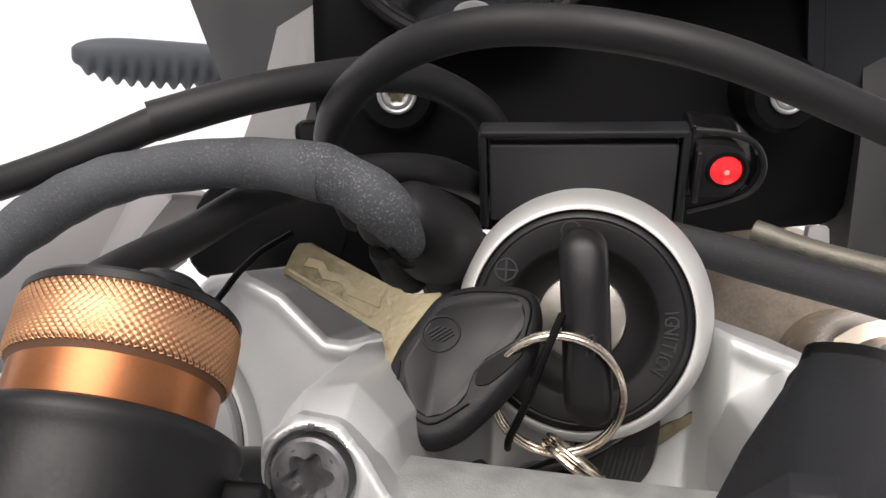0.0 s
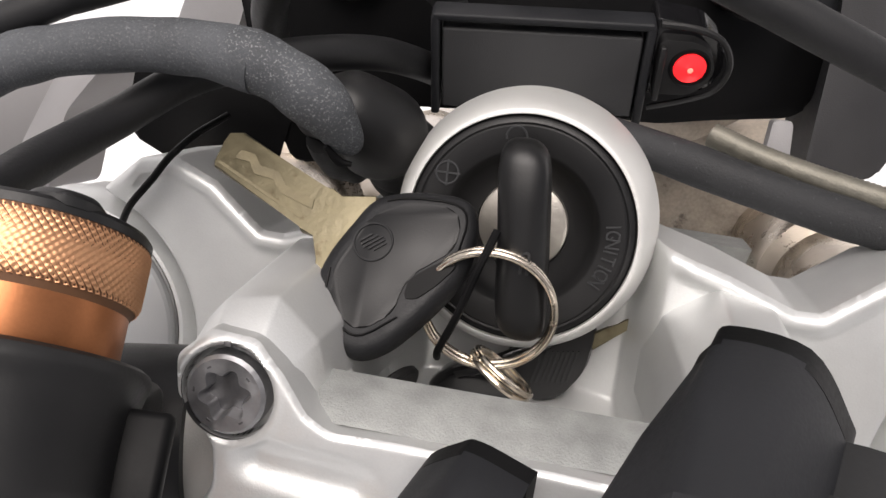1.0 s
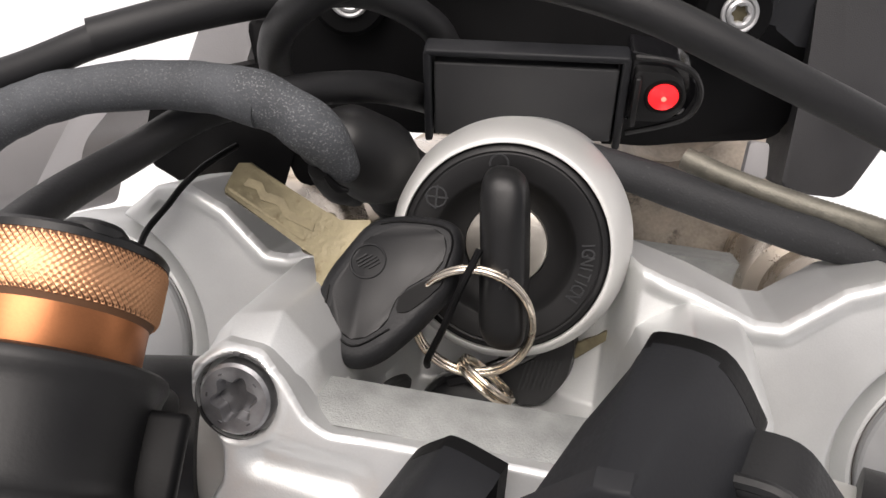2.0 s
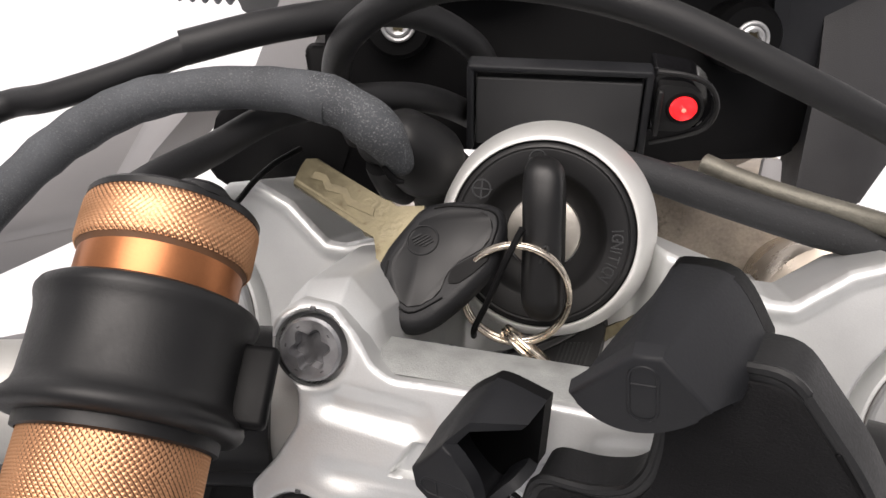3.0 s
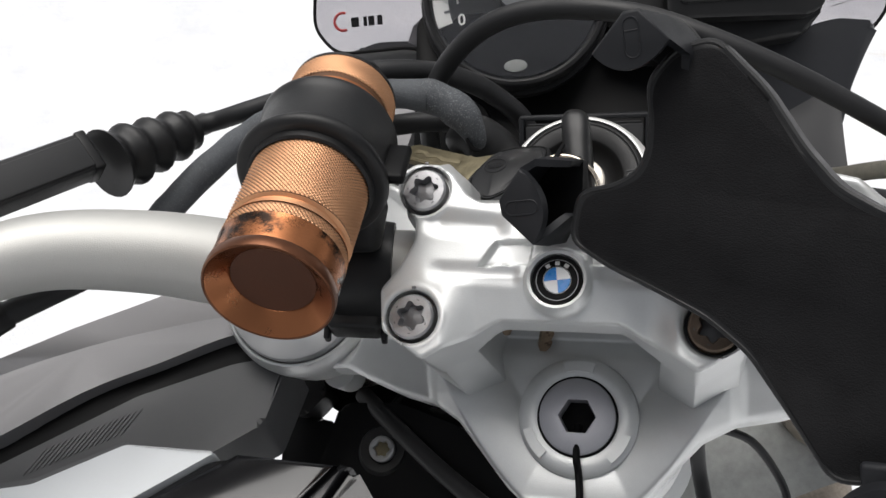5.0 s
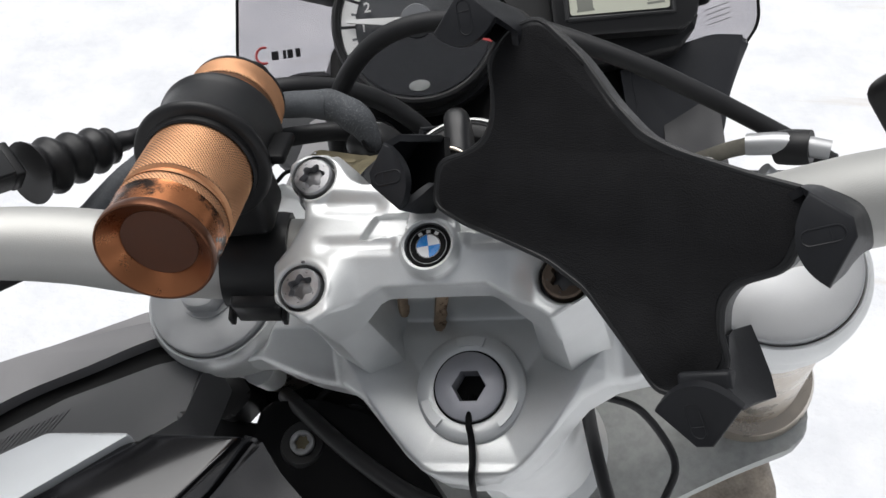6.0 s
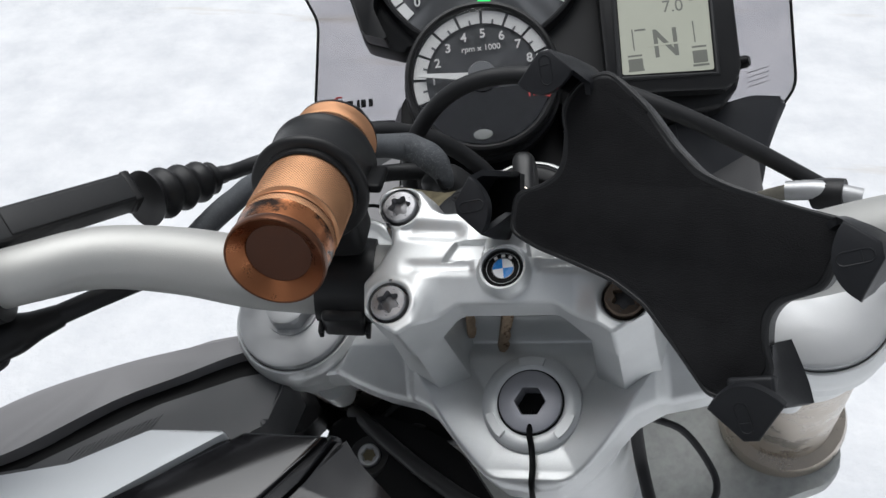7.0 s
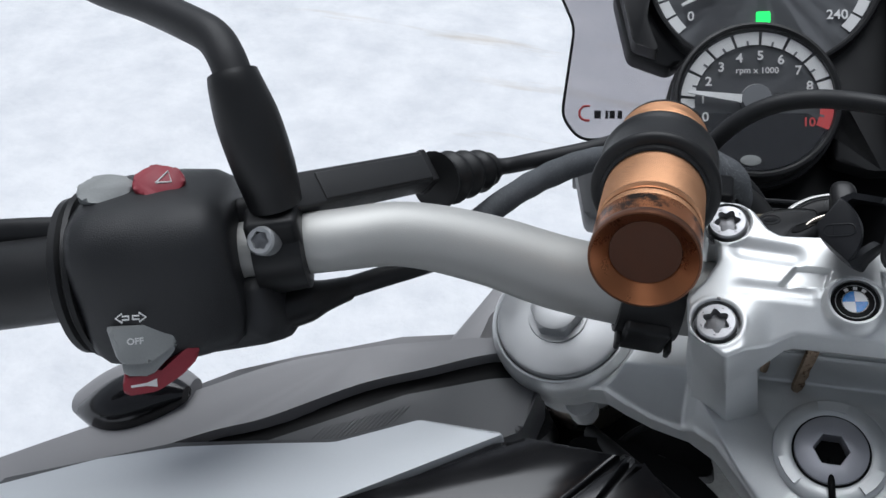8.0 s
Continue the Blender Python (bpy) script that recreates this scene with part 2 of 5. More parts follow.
def part(name, bm, material, parent, label="", sharp=32):
    """Links a bmesh, drawn in the drawing frame, as one mesh under its thing or part."""
    base = BASE[parent.name]
    bmesh.ops.translate(bm, verts=bm.verts, vec=-base)
    bmesh.ops.scale(bm, verts=bm.verts, vec=(U, U, U))
    bmesh.ops.recalc_face_normals(bm, faces=bm.faces)
    me = bpy.data.meshes.new(name)
    bm.to_mesh(me)
    bm.free()
    for p in me.polygons:
        p.use_smooth = True
    me.set_sharp_from_angle(angle=radians(sharp))
    for m in material if isinstance(material, (list, tuple)) else [material]:
        me.materials.append(m)
    ob = new(name, me)
    ob.parent = parent
    BASE[ob.name] = base
    if label:
        ob["label"] = label
    return ob


def frame3(o, ez, ex=(1, 0, 0)):
    """A matrix with its origin at o, z along ez and x near ex."""
    ez = Vector(ez).normalized()
    ex = Vector(ex)
    ex = (ex - ez * ex.dot(ez)).normalized()
    ey = ez.cross(ex)
    m = Matrix((ex, ey, ez)).transposed().to_4x4()
    m.translation = Vector(o)
    return m


def grid_skin(rings, closed=True, cap=True):
    bm = bmesh.new()
    vs = [[bm.verts.new(p) for p in r] for r in rings]
    k = len(rings[0])
    for a, c in zip(vs, vs[1:]):
        for i in range(k if closed else k - 1):
            j = (i + 1) % k
            bm.faces.new((a[i], a[j], c[j], c[i]))
    if cap and closed:
        bm.faces.new(vs[0][::-1])
        bm.faces.new(vs[-1])
    return bm


def lathe(profile, m=None, seg=48, lobes=None, cap=True):
    """A turned body: profile of (radius, height) along z of m. lobes(angle, i) scales the radius."""
    m = m or Matrix()
    rings = []
    for i, (r, h) in enumerate(profile):
        ring = []
        for k in range(seg):
            a = 2 * math.pi * k / seg
            q = r * (lobes(a, i) if lobes else 1)
            ring.append(m @ Vector((q * math.cos(a), q * math.sin(a), h)))
        rings.append(ring)
    return grid_skin(rings, True, cap)


def spline(pts, n=6):
    """Points of a smooth curve through the given ones."""
    pts = [Vector(p) for p in pts]
    ext = [2 * pts[0] - pts[1], *pts, 2 * pts[-1] - pts[-2]]
    out = []
    for a, c, d, e in zip(ext, ext[1:], ext[2:], ext[3:]):
        for k in range(n):
            t = k / n
            out.append(0.5 * (2 * c + (d - a) * t + (2 * a - 5 * c + 4 * d - e) * t * t + (3 * c - a - 3 * d + e) * t ** 3))
    return out + [pts[-1]]


def tube(pts, r, seg=20, n=6, flat=1.0, ripple=0.0):
    """A pipe along a smooth curve; r is one radius or one for each point given."""
    rs = [r] * len(pts) if isinstance(r, (int, float)) else list(r)
    path = spline(pts, n)
    radii = [v[0] for v in spline([(q, 0, 0) for q in rs], n)]
    rings, side = [], None
    for i, p in enumerate(path):
        t = (path[min(i + 1, len(path) - 1)] - path[max(i - 1, 0)]).normalized()
        if side is None:
            side = t.orthogonal().normalized()
        side = (side - t * side.dot(t)).normalized()
        up = t.cross(side)
        q = radii[i]
        if ripple:
            q *= 1 + ripple * noise.noise(p * 0.12)
        rings.append([p + (side * math.cos(a) + up * math.sin(a) * flat) * q for a in (2 * math.pi * k / seg for k in range(seg))])
    return grid_skin(rings)


def prism(poly, z0, z1, m=None, bevel=0.0, grow=0.0, steps=2):
    """A slab with the outline poly between z0 and z1 of m; grow widens its foot."""
    m = m or Matrix()
    bm = bmesh.new()
    cx, cy = sum(p[0] for p in poly) / len(poly), sum(p[1] for p in poly) / len(poly)
    lo = []
    for x, y in poly:
        d = max(1e-6, math.hypot(x - cx, y - cy))
        lo.append(bm.verts.new(m @ Vector((x + (x - cx) / d * grow, y + (y - cy) / d * grow, z0))))
    hi = [bm.verts.new(m @ Vector((x, y, z1))) for x, y in poly]
    bm.faces.new(lo[::-1])
    top = bm.faces.new(hi)
    k = len(poly)
    for i in range(k):
        bm.faces.new((lo[i], lo[(i + 1) % k], hi[(i + 1) % k], hi[i]))
    if bevel:
        bmesh.ops.bevel(bm, geom=list(top.edges), offset=bevel, segments=steps, profile=0.5, affect="EDGES")
    return bm


def rounded(poly, r=3.0, n=4):
    """The outline with its corners rounded."""
    out, k = [], len(poly)
    for i in range(k):
        p, a, c = Vector(poly[i]), Vector(poly[i - 1]), Vector(poly[(i + 1) % k])
        da, dc = a - p, c - p
        s = min(r, da.length * 0.45, dc.length * 0.45)
        p0, p1 = p + da.normalized() * s, p + dc.normalized() * s
        for j in range(n + 1):
            t = j / n
            q = p0 * (1 - t) ** 2 + p * 2 * t * (1 - t) + p1 * t * t
            out.append((q.x, q.y))
    return out


def block(size, m, bevel=1.0, steps=3):
    bm = bmesh.new()
    bmesh.ops.create_cube(bm, size=1.0)
    bmesh.ops.scale(bm, verts=bm.verts, vec=size)
    if bevel:
        bmesh.ops.bevel(bm, geom=list(bm.edges), offset=bevel, segments=steps, profile=0.5, affect="EDGES")
    bmesh.ops.transform(bm, matrix=m, verts=bm.verts)
    return bm


def pillow(poly, z0, z1, r, m, n=5):
    """A slab with the outline poly between z0 and z1 of m, all round its edges rounded by r."""
    cx, cy = sum(p[0] for p in poly) / len(poly), sum(p[1] for p in poly) / len(poly)

    def ring_at(inset, z):
        out = []
        for x, y in poly:
            d = max(1e-6, math.hypot(x - cx, y - cy))
            k = max(0.05, 1 - inset / d)
            out.append(m @ Vector((cx + (x - cx) * k, cy + (y - cy) * k, z)))
        return out

    arcs = [(r * (1 - math.sin(a)), r * (1 - math.cos(a))) for a in np.linspace(0, math.pi / 2, n)]
    rings = [ring_at(i, z0 + h) for i, h in arcs] + [ring_at(i, z1 - h) for i, h in arcs[::-1]]
    return grid_skin(rings)


def torus(R, r, m, seg=48, small=12, a0=0.0, a1=2 * math.pi):
    full = a1 - a0 > 6.28
    rings = []
    for i in range(seg if full else seg + 1):
        a = a0 + (a1 - a0) * i / seg
        c = Vector((math.cos(a), math.sin(a), 0))
        rings.append([m @ (c * (R + r * math.cos(q)) + Vector((0, 0, r * math.sin(q)))) for q in (2 * math.pi * k / small for k in range(small))])
    if full:
        rings.append(rings[0])
        bm = grid_skin(rings, True, False)
        bmesh.ops.remove_doubles(bm, verts=bm.verts, dist=1e-4)
        return bm
    return grid_skin(rings)


def text(s, size, m, thick=0.3, bold=0.0):
    """Letters lying in the xy plane of m, centred on its origin."""
    cu = bpy.data.curves.new("letters", "FONT")
    cu.body, cu.size, cu.extrude, cu.align_x, cu.align_y, cu.offset = s, size, thick, "CENTER", "CENTER", bold
    ob = bpy.data.objects.new("letters", cu)
    me = ob.to_mesh()
    bm = bmesh.new()
    bm.from_mesh(me)
    ob.to_mesh_clear()
    bpy.data.objects.remove(ob)
    bmesh.ops.transform(bm, matrix=m, verts=bm.verts)
    return bm


def ring_sector(r0, r1, a0, a1, m, z0=0.0, z1=0.4, n=8):
    pts = [(r1 * math.cos(a), r1 * math.sin(a)) for a in np.linspace(a0, a1, n)] + [(r0 * math.cos(a), r0 * math.sin(a)) for a in np.linspace(a1, a0, n)]
    return prism(pts, z0, z1, m)


def sdf(poly, X, Y):
    """Signed distance to an outline, negative inside, with the unit way out."""
    P = np.array(poly, float)
    Q = np.roll(P, -1, 0)
    best = np.full(X.shape, 1e18)
    gx, gy, inside = np.zeros(X.shape), np.zeros(X.shape), np.zeros(X.shape, bool)
    for (ax, ay), (bx, by) in zip(P, Q):
        ex, ey = bx - ax, by - ay
        t = np.clip(((X - ax) * ex + (Y - ay) * ey) / (ex * ex + ey * ey + 1e-12), 0, 1)
        dx, dy = X - ax - t * ex, Y - ay - t * ey
        d = dx * dx + dy * dy
        near = d < best
        best, gx, gy = np.where(near, d, best), np.where(near, dx, gx), np.where(near, dy, gy)
        cross = (ay > Y) != (by > Y)
        inside ^= cross & (X < ax + (Y - ay) / (ey if ey else 1e-9) * ex)
    d = np.sqrt(best) + 1e-9
    s = np.where(inside, -1.0, 1.0)
    return d * s, gx / d * s, gy / d * s


def smooth(a, c, v):
    t = np.clip((v - a) / (c - a), 0, 1)
    return t * t * (3 - 2 * t)


def relief(outline, height, foot, cell=1.0, edge=2.5, drop=2.5, holes=()):
    """A casting seen as a height over its outline: height(X, Y) on top, rounded rim, walls down to foot(X, Y)."""
    P = np.array(outline, float)
    xs = np.arange(P[:, 0].min() - cell, P[:, 0].max() + 2 * cell, cell)
    ys = np.arange(P[:, 1].min() - cell, P[:, 1].max() + 2 * cell, cell)
    X, Y = np.meshgrid(xs, ys, indexing="ij")
    for shape, sign in [(outline, 1)] + [(h, -1) for h in holes]:
        for _ in range(2):
            d, gx, gy = sdf(shape, X, Y)
            close = np.abs(d) < 0.75 * cell
            X, Y = np.where(close, X - d * gx, X), np.where(close, Y - d * gy, Y)
    D = sdf(outline, X, Y)[0]
    for h in holes:
        D = np.maximum(D, -sdf(h, X, Y)[0])
    Z = height(X, Y)
    q = np.clip(1 + D / edge, 0, 1)
    Z = Z - drop * (1 - np.sqrt(np.clip(1 - q * q, 0, 1)))
    F = foot(X, Y)
    bm = bmesh.new()
    ok = D < 0.02
    top = {}
    for i, j in zip(*np.nonzero(ok)):
        top[i, j] = bm.verts.new((X[i, j], Y[i, j], Z[i, j]))
    low = {}
    count = {}
    for i in range(X.shape[0] - 1):
        for j in range(X.shape[1] - 1):
            c = [k for k in ((i, j), (i + 1, j), (i + 1, j + 1), (i, j + 1)) if k in top]
            if len(c) < 3:
                continue
            bm.faces.new([top[k] for k in c])
            for a, e in zip(c, c[1:] + c[:1]):
                key = (min(a, e), max(a, e))
                count[key] = None if key in count else (a, e)
    for ae in count.values():
        if ae is None:
            continue
        a, e = ae
        for k in (a, e):
            if k not in low:
                low[k] = (bm.verts.new((X[k], Y[k], Z[k])), bm.verts.new((X[k], Y[k], F[k])))
        bm.faces.new((low[a][0], low[a][1], low[e][1], low[e][0]))
    return bm


def mirror(poly):
    """A half outline from the back middle to the front middle, completed on the other side."""
    return list(poly) + [(-x, y) for x, y in reversed(poly)]


def circle(cx, cy, r, a0=0.0, a1=360.0, n=24):
    return [(cx + r * math.cos(radians(a)), cy + r * math.sin(radians(a))) for a in np.linspace(a0, a1, n)]

# ---- ground ----
gm = bmesh.new()
bmesh.ops.create_grid(gm, x_segments=120, y_segments=120, size=6.0)
for v in gm.verts:
    d = max(0.0, 1 - v.co.length / 6.0)
    v.co.z = 0.03 * d * (noise.noise(v.co * 0.9) + 0.6 * noise.noise(v.co * 2.7))
rim = [e for e in gm.edges if e.is_boundary]
far = bmesh.ops.extrude_edge_only(gm, edges=rim)
for v in far["geom"]:
    if isinstance(v, bmesh.types.BMVert):
        v.co = v.co * 60.0
        v.co.z = 0
me = bpy.data.meshes.new("ground")
gm.to_mesh(me)
gm.free()
for p in me.polygons:
    p.use_smooth = True
me.materials.append(SNOW)
ground = tagged(new("ground", me), "trodden white snow with faint tan streaks", "snow", kind="structure")

# ---- the motorcycle ----
bike = thing("motorcycle", (0, 0, 0), "silver and black adventure motorcycle cockpit on snow, leaning on its stand", "motorcycle")

# top yoke: one sculpted casting
fork_c = (130.5, 49.0)
half = [(0, -41), (13, -39.5), (21, -35), (27, -30), (49, -5), (62, 2.5), (80, 6.5), (94, 11.5), (104, 16)]
half += [(fork_c[0] + 37 * math.cos(radians(a)), fork_c[1] + 37 * math.sin(radians(a))) for a in np.linspace(-116, 100, 22)]
half += [(117, 92), (107, 100), (97, 102), (84, 97), (70, 86), (64, 86), (48, 92), (30, 97), (22, 84), (0, 76)]
yoke_outline = mirror(half)


def yoke_height(X, Y):
    ax = np.abs(X)
    r = np.hypot(X, Y)
    D = -sdf(yoke_outline, X, Y)[0]
    # arms: a crest by the risers that slopes to the back edge
    z = 7.0 - 0.85 * np.clip(27 - Y, 0, 40) - 0.10 * np.clip(ax - 60, 0, 60)
    z = z + 1.0 * smooth(60, 100, Y) * smooth(50, 80, ax)
    # dish round the stem: flat facets that climb to a ridge on each side, falling off outside it
    s = np.maximum((ax - 52) * 0.831 - (Y - 6) * 0.554, -36.0 - Y)
    crest = -4.5 + 9.0 * np.clip((Y + 32) / 38, 0, 1)
    floor_z = -7.6 - 5.0 * smooth(24, 40, Y)
    inner = floor_z + (crest - floor_z) * np.clip(1 + s / 24.0, 0, 1)
    outer = crest - 0.85 * np.clip(s, 0, 60)
    bowl = np.where(s < 0, inner, np.maximum(outer, z))
    near = smooth(66, 58, ax) * smooth(34, 24, np.where(ax > 46, Y, Y - 8))
    z = z * (1 - near) + bowl * near
    # seat for the fork clamp rings
    seat = smooth(43, 37.5, np.hypot(ax - fork_c[0], Y - fork_c[1]))
    z = z * (1 - seat) - 9.0 * seat
    # lip along the front windows
    front = smooth(70, 80, Y) * smooth(32, 40, ax) * smooth(118, 106, ax)
    z = z + 2.2 * front * smooth(6.5, 3.0, D)
    # tray in front of the bridge
    tray = smooth(34, 26, ax) * smooth(40, 50, Y)
    z = z * (1 - tray) + (-16.0 + 5 * smooth(10, 30, ax)) * tray
    return z


yoke = part("top_yoke", relief(yoke_outline, yoke_height, lambda X, Y: -30 + 0 * X, 0.7, 2.8, 2.5, holes=[circle(0, 0, 10)[:-1]]), CAST, bike, "cast silver aluminium top yoke", 45)
# collar round the stem, with three raised arcs
part("stem_collar", lathe([(16, -8), (16, -2.4), (17.5, -1.8), (22.5, -2.2), (24, -3.2), (24.6, -7)], seg=72, cap=False), CAST, yoke)
for a in (90, 214, 326):
    part("collar_tab", ring_sector(18.4, 22.4, radians(a - 17), radians(a + 17), Matrix(), -3, -0.5, 10), CAST, yoke)
nut = part("stem_nut", lathe([(7.6, -9), (7.6, -0.3), (7.9, 0.1), (14.2, 0.1), (15.2, -0.5), (15.4, -4)], seg=60,
                             lobes=lambda a, i: 1.0 if i > 2 else 1.0 / max(math.cos((a % (math.pi / 3)) - math.pi / 6), 0.866) * 0.84, cap=False), NUT, bike, "zinc-plated steering stem nut with hex socket", 40)
part("nut_washer", lathe([(15.0, -4), (16.2, -3.9), (16.3, -2.2), (15.2, -2.0)], seg=60, cap=False), DEEP, nut)
part("nut_bore", lathe([(0.2, -9.0), (8.2, -9.0)], seg=30), DEEP, nut)

# risers under the clamp
rise = [(33, 17.5), (45, 8.8), (60, 18.5), (63, 32), (58, 45), (60, 62), (58, 76), (46, 78), (38, 69), (36, 62), (35.5, 45), (36, 28)]
for s in (-1, 1):
    poly = rounded([(s * x, y) for x, y in (rise if s > 0 else rise[::-1])], 1.0, 2)
    part("riser", prism(poly, -16, 41.8, None, 0.5, 5.0), CAST, yoke, "", 20)

# handlebar clamp bridge
hc = [(0, 23), (20.5, 23), (31, 16.8), (44.6, 7.9), (46.0, 8.0), (60.5, 17.2), (62.6, 32), (56.8, 40), (51.8, 50), (52.5, 58), (60, 67), (60.6, 75), (55, 80.5), (45.5, 80), (39.5, 75), (34, 67.3), (29, 64.6), (15, 65), (0, 65)]
clamp_outline = rounded(mirror(hc), 1.6, 3)


def clamp_height(X, Y):
    ax = np.abs(X)
    z = 72.6 + 0 * X
    z = z - 0.38 * np.clip(37 - Y, 0, 30) * smooth(40, 28, ax)
    z = z - 7.0 * smooth(53, 60, ax - 0.25 * np.abs(Y - 49)) * smooth(12, 4, np.abs(Y - 49))
    groove = smooth(6.5, 0.5, np.abs(Y - (57.5 - 0.10 * (50 - ax)))) * smooth(50, 43, ax) * smooth(16, 24, ax)
    z = z - 2.0 * groove
    wedge = smooth(5.0, 0.2, np.abs(Y - (37.5 + 0.03 * ax))) * smooth(48, 40, ax) * smooth(12, 16, ax)
    z = z - 1.1 * wedge
    pad = smooth(12, 10.5, np.hypot(ax - 50, Y - 69)) + smooth(12.5, 11, np.hypot(ax - 50, Y - 22.5))
    z = z * (1 - np.clip(pad, 0, 1)) + 72.8 * np.clip(pad, 0, 1)
    z = z + 2.8 * smooth(12, 10.2, np.hypot(X, Y - 36)) - 2.2 * smooth(9.0, 8.4, np.hypot(X, Y - 36))
    # cast recess beside the badge
    rec = sdf([(27.5, 41), (10.5, 42.2), (9, 50.5), (22, 50)], ax, Y)[0]
    z = z - 3.0 * smooth(0.6, -0.8, rec)
    # slanted front pads before the bolts
    z = z - 0.55 * np.clip(Y - 76, 0, 6) * smooth(36, 42, ax)
    z = z + 0.25 * np.sin(X * 0.21) * np.sin(Y * 0.17)
    return z


clamp = part("handlebar_clamp", relief(clamp_outline, clamp_height, lambda X, Y: np.clip(53.0 - 0.98 * (np.abs(X) - 24), 43.2, 53.0), 0.5, 1.5, 1.2, holes=[circle(s_ * 50, y_, 9.3, n=49)[:-1] for s_ in (-1, 1) for y_ in (22.3, 69)]), CAST, bike, "cast silver handlebar clamp bridge", 42)
# rough underside strip of the bridge, on the lock's side; its darker grey stands for shadow
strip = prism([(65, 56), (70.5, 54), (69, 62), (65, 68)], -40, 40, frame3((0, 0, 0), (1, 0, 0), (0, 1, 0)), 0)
part("shaded_bridge_web", strip, ROUGHCAST, clamp)
part("bridge_wall", prism([(39, -16), (43, -18), (51, 53.5), (47, 53.5)], -38, 38, frame3((0, 0, 0), (1, 0, 0), (0, 1, 0)), 0), CAST, clamp)
# seam between riser and clamp
for s in (-1, 1):
    mx_, my_ = 48.0, 43.0
    poly = rounded([(s * (x + (mx_ - x) * 0.025), y + (my_ - y) * 0.025) for x, y in (rise if s > 0 else rise[::-1])], 2.0, 3)
    part("clamp_seam", prism(poly, 41.6, 43.4), DEEP, clamp)
    top = [(59, 70), (60, 75), (54.5, 79.5), (45.5, 79.2), (40, 74.5), (35, 67.5), (35, 60), (57, 60)]
    mid = [(60, 70), (61, 78), (57, 83), (46, 85.5), (37, 77.5), (34.5, 69), (34, 60), (58, 60)]
    low_ = [(62, 70), (65, 80), (60, 87), (46, 90), (33, 81), (30, 69), (30, 56), (60, 56)]
    foot_bm = grid_skin([[Vector((s * x, y, z)) for x, y in ring_] for ring_, z in ((top, 67.5), (mid, 58.0), (low_, -10.0))])
    bmesh.ops.bevel(foot_bm, geom=list(foot_bm.edges), offset=0.8, segments=2, profile=0.5, affect="EDGES")
    part("clamp_foot", foot_bm, CAST, clamp)


def torx_bolt(parent, x, y, z, turn, material, label):
    """A round-headed bolt with a six-lobed socket and a marked rim."""
    m = frame3((x, y, z), (0, 0, 1)) @ pose(0, 0, 0, 0, 0, turn)
    lobe = lambda a, i: 1.0 if i > 2 else 1.0 + 0.16 * math.cos(6 * a)
    bolt = part("bolt", lathe([(4.0, -3.6), (4.3, -0.9), (4.7, 0.0), (7.3, 0.0), (8.0, -0.7), (8.1, -5)], m, 72, lobe, False), material, parent, label, 40)
    part("socket_floor", lathe([(0.2, -2.8), (4.9, -3.5)], m, 24), DARKSTEEL, bolt)
    for a in (20, 75, 140, 205, 300):
        part("head_mark", block((0.9, 0.35, 0.2), m @ pose(0, 0, 0, 0, 0, a) @ Matrix.Translation((0, 6.1, 0.05)), 0), DARKSTEEL, bolt)
    return bolt


for s in (-1, 1):
    for y_ in (22.3, 69):
        part("bolt_bore", lathe([(9.35, 72), (9.3, 70), (9.3, 66.5), (0.1, 66.5)], Matrix.Translation((s * 50, y_, 0)), 48, None, False), DARKSTEEL, clamp)
for x, y, turn, mt, lb in ((-50, 69, 12, STEEL, "grey six-lobe clamp bolt"), (-50, 22.3, 40, STEEL, "grey six-lobe clamp bolt"), (50, 69, 5, STEEL, "grey six-lobe clamp bolt"), (50, 22.3, 25, ORANGE, "rusty brown clamp bolt")):
    torx_bolt(clamp, x, y, 73.2, turn, mt, lb)
    part("bolt_nib", block((1.4, 1.0, 0.5), Matrix.Translation((x, y + 10.3, 72.9)), 0.15), DARKSTEEL, clamp)

# round badge in the middle of the clamp
badge = part("badge", lathe([(6.9, 73.0), (7.2, 74.6), (8.3, 75.0), (8.6, 74.0), (8.6, 72)], Matrix.Translation((0, 36, 0)), 64, None, False), DEEP, bike, "round black badge with blue and white quarters")
part("badge_face", lathe([(0.1, 74.1), (7.3, 74.1)], Matrix.Translation((0, 36, 0)), 48), DEEP, badge)
for k in range(4):
    part("badge_quarter", ring_sector(0.05, 4.4, radians(90 * k + 8), radians(90 * k + 98), Matrix.Translation((0, 36, 74.1)), 0, 0.35, 12), WHITEENAMEL if k % 2 == 0 else BLUE, badge)
part("badge_line", torus(4.65, 0.10, Matrix.Translation((0, 36, 74.3)), 48, 6), BRUSHED, badge)
part("badge_line", torus(7.0, 0.12, Matrix.Translation((0, 36, 74.4)), 48, 6), BRUSHED, badge)
for a in (125, 92, 60):
    part("badge_mark", block((1.5, 1.3, 0.3), Matrix.Translation((0, 36, 74.2)) @ pose(0, 0, 0, 0, 0, a - 90) @ Matrix.Translation((0, 5.8, 0)), 0), DIALWHITE, badge)
part("badge_ring", lathe([(8.7, 73.5), (8.9, 75.6), (9.9, 75.9), (10.8, 74.8), (11.6, 72.2)], Matrix.Translation((0, 36, 0)), 64, None, False), CAST, badge)

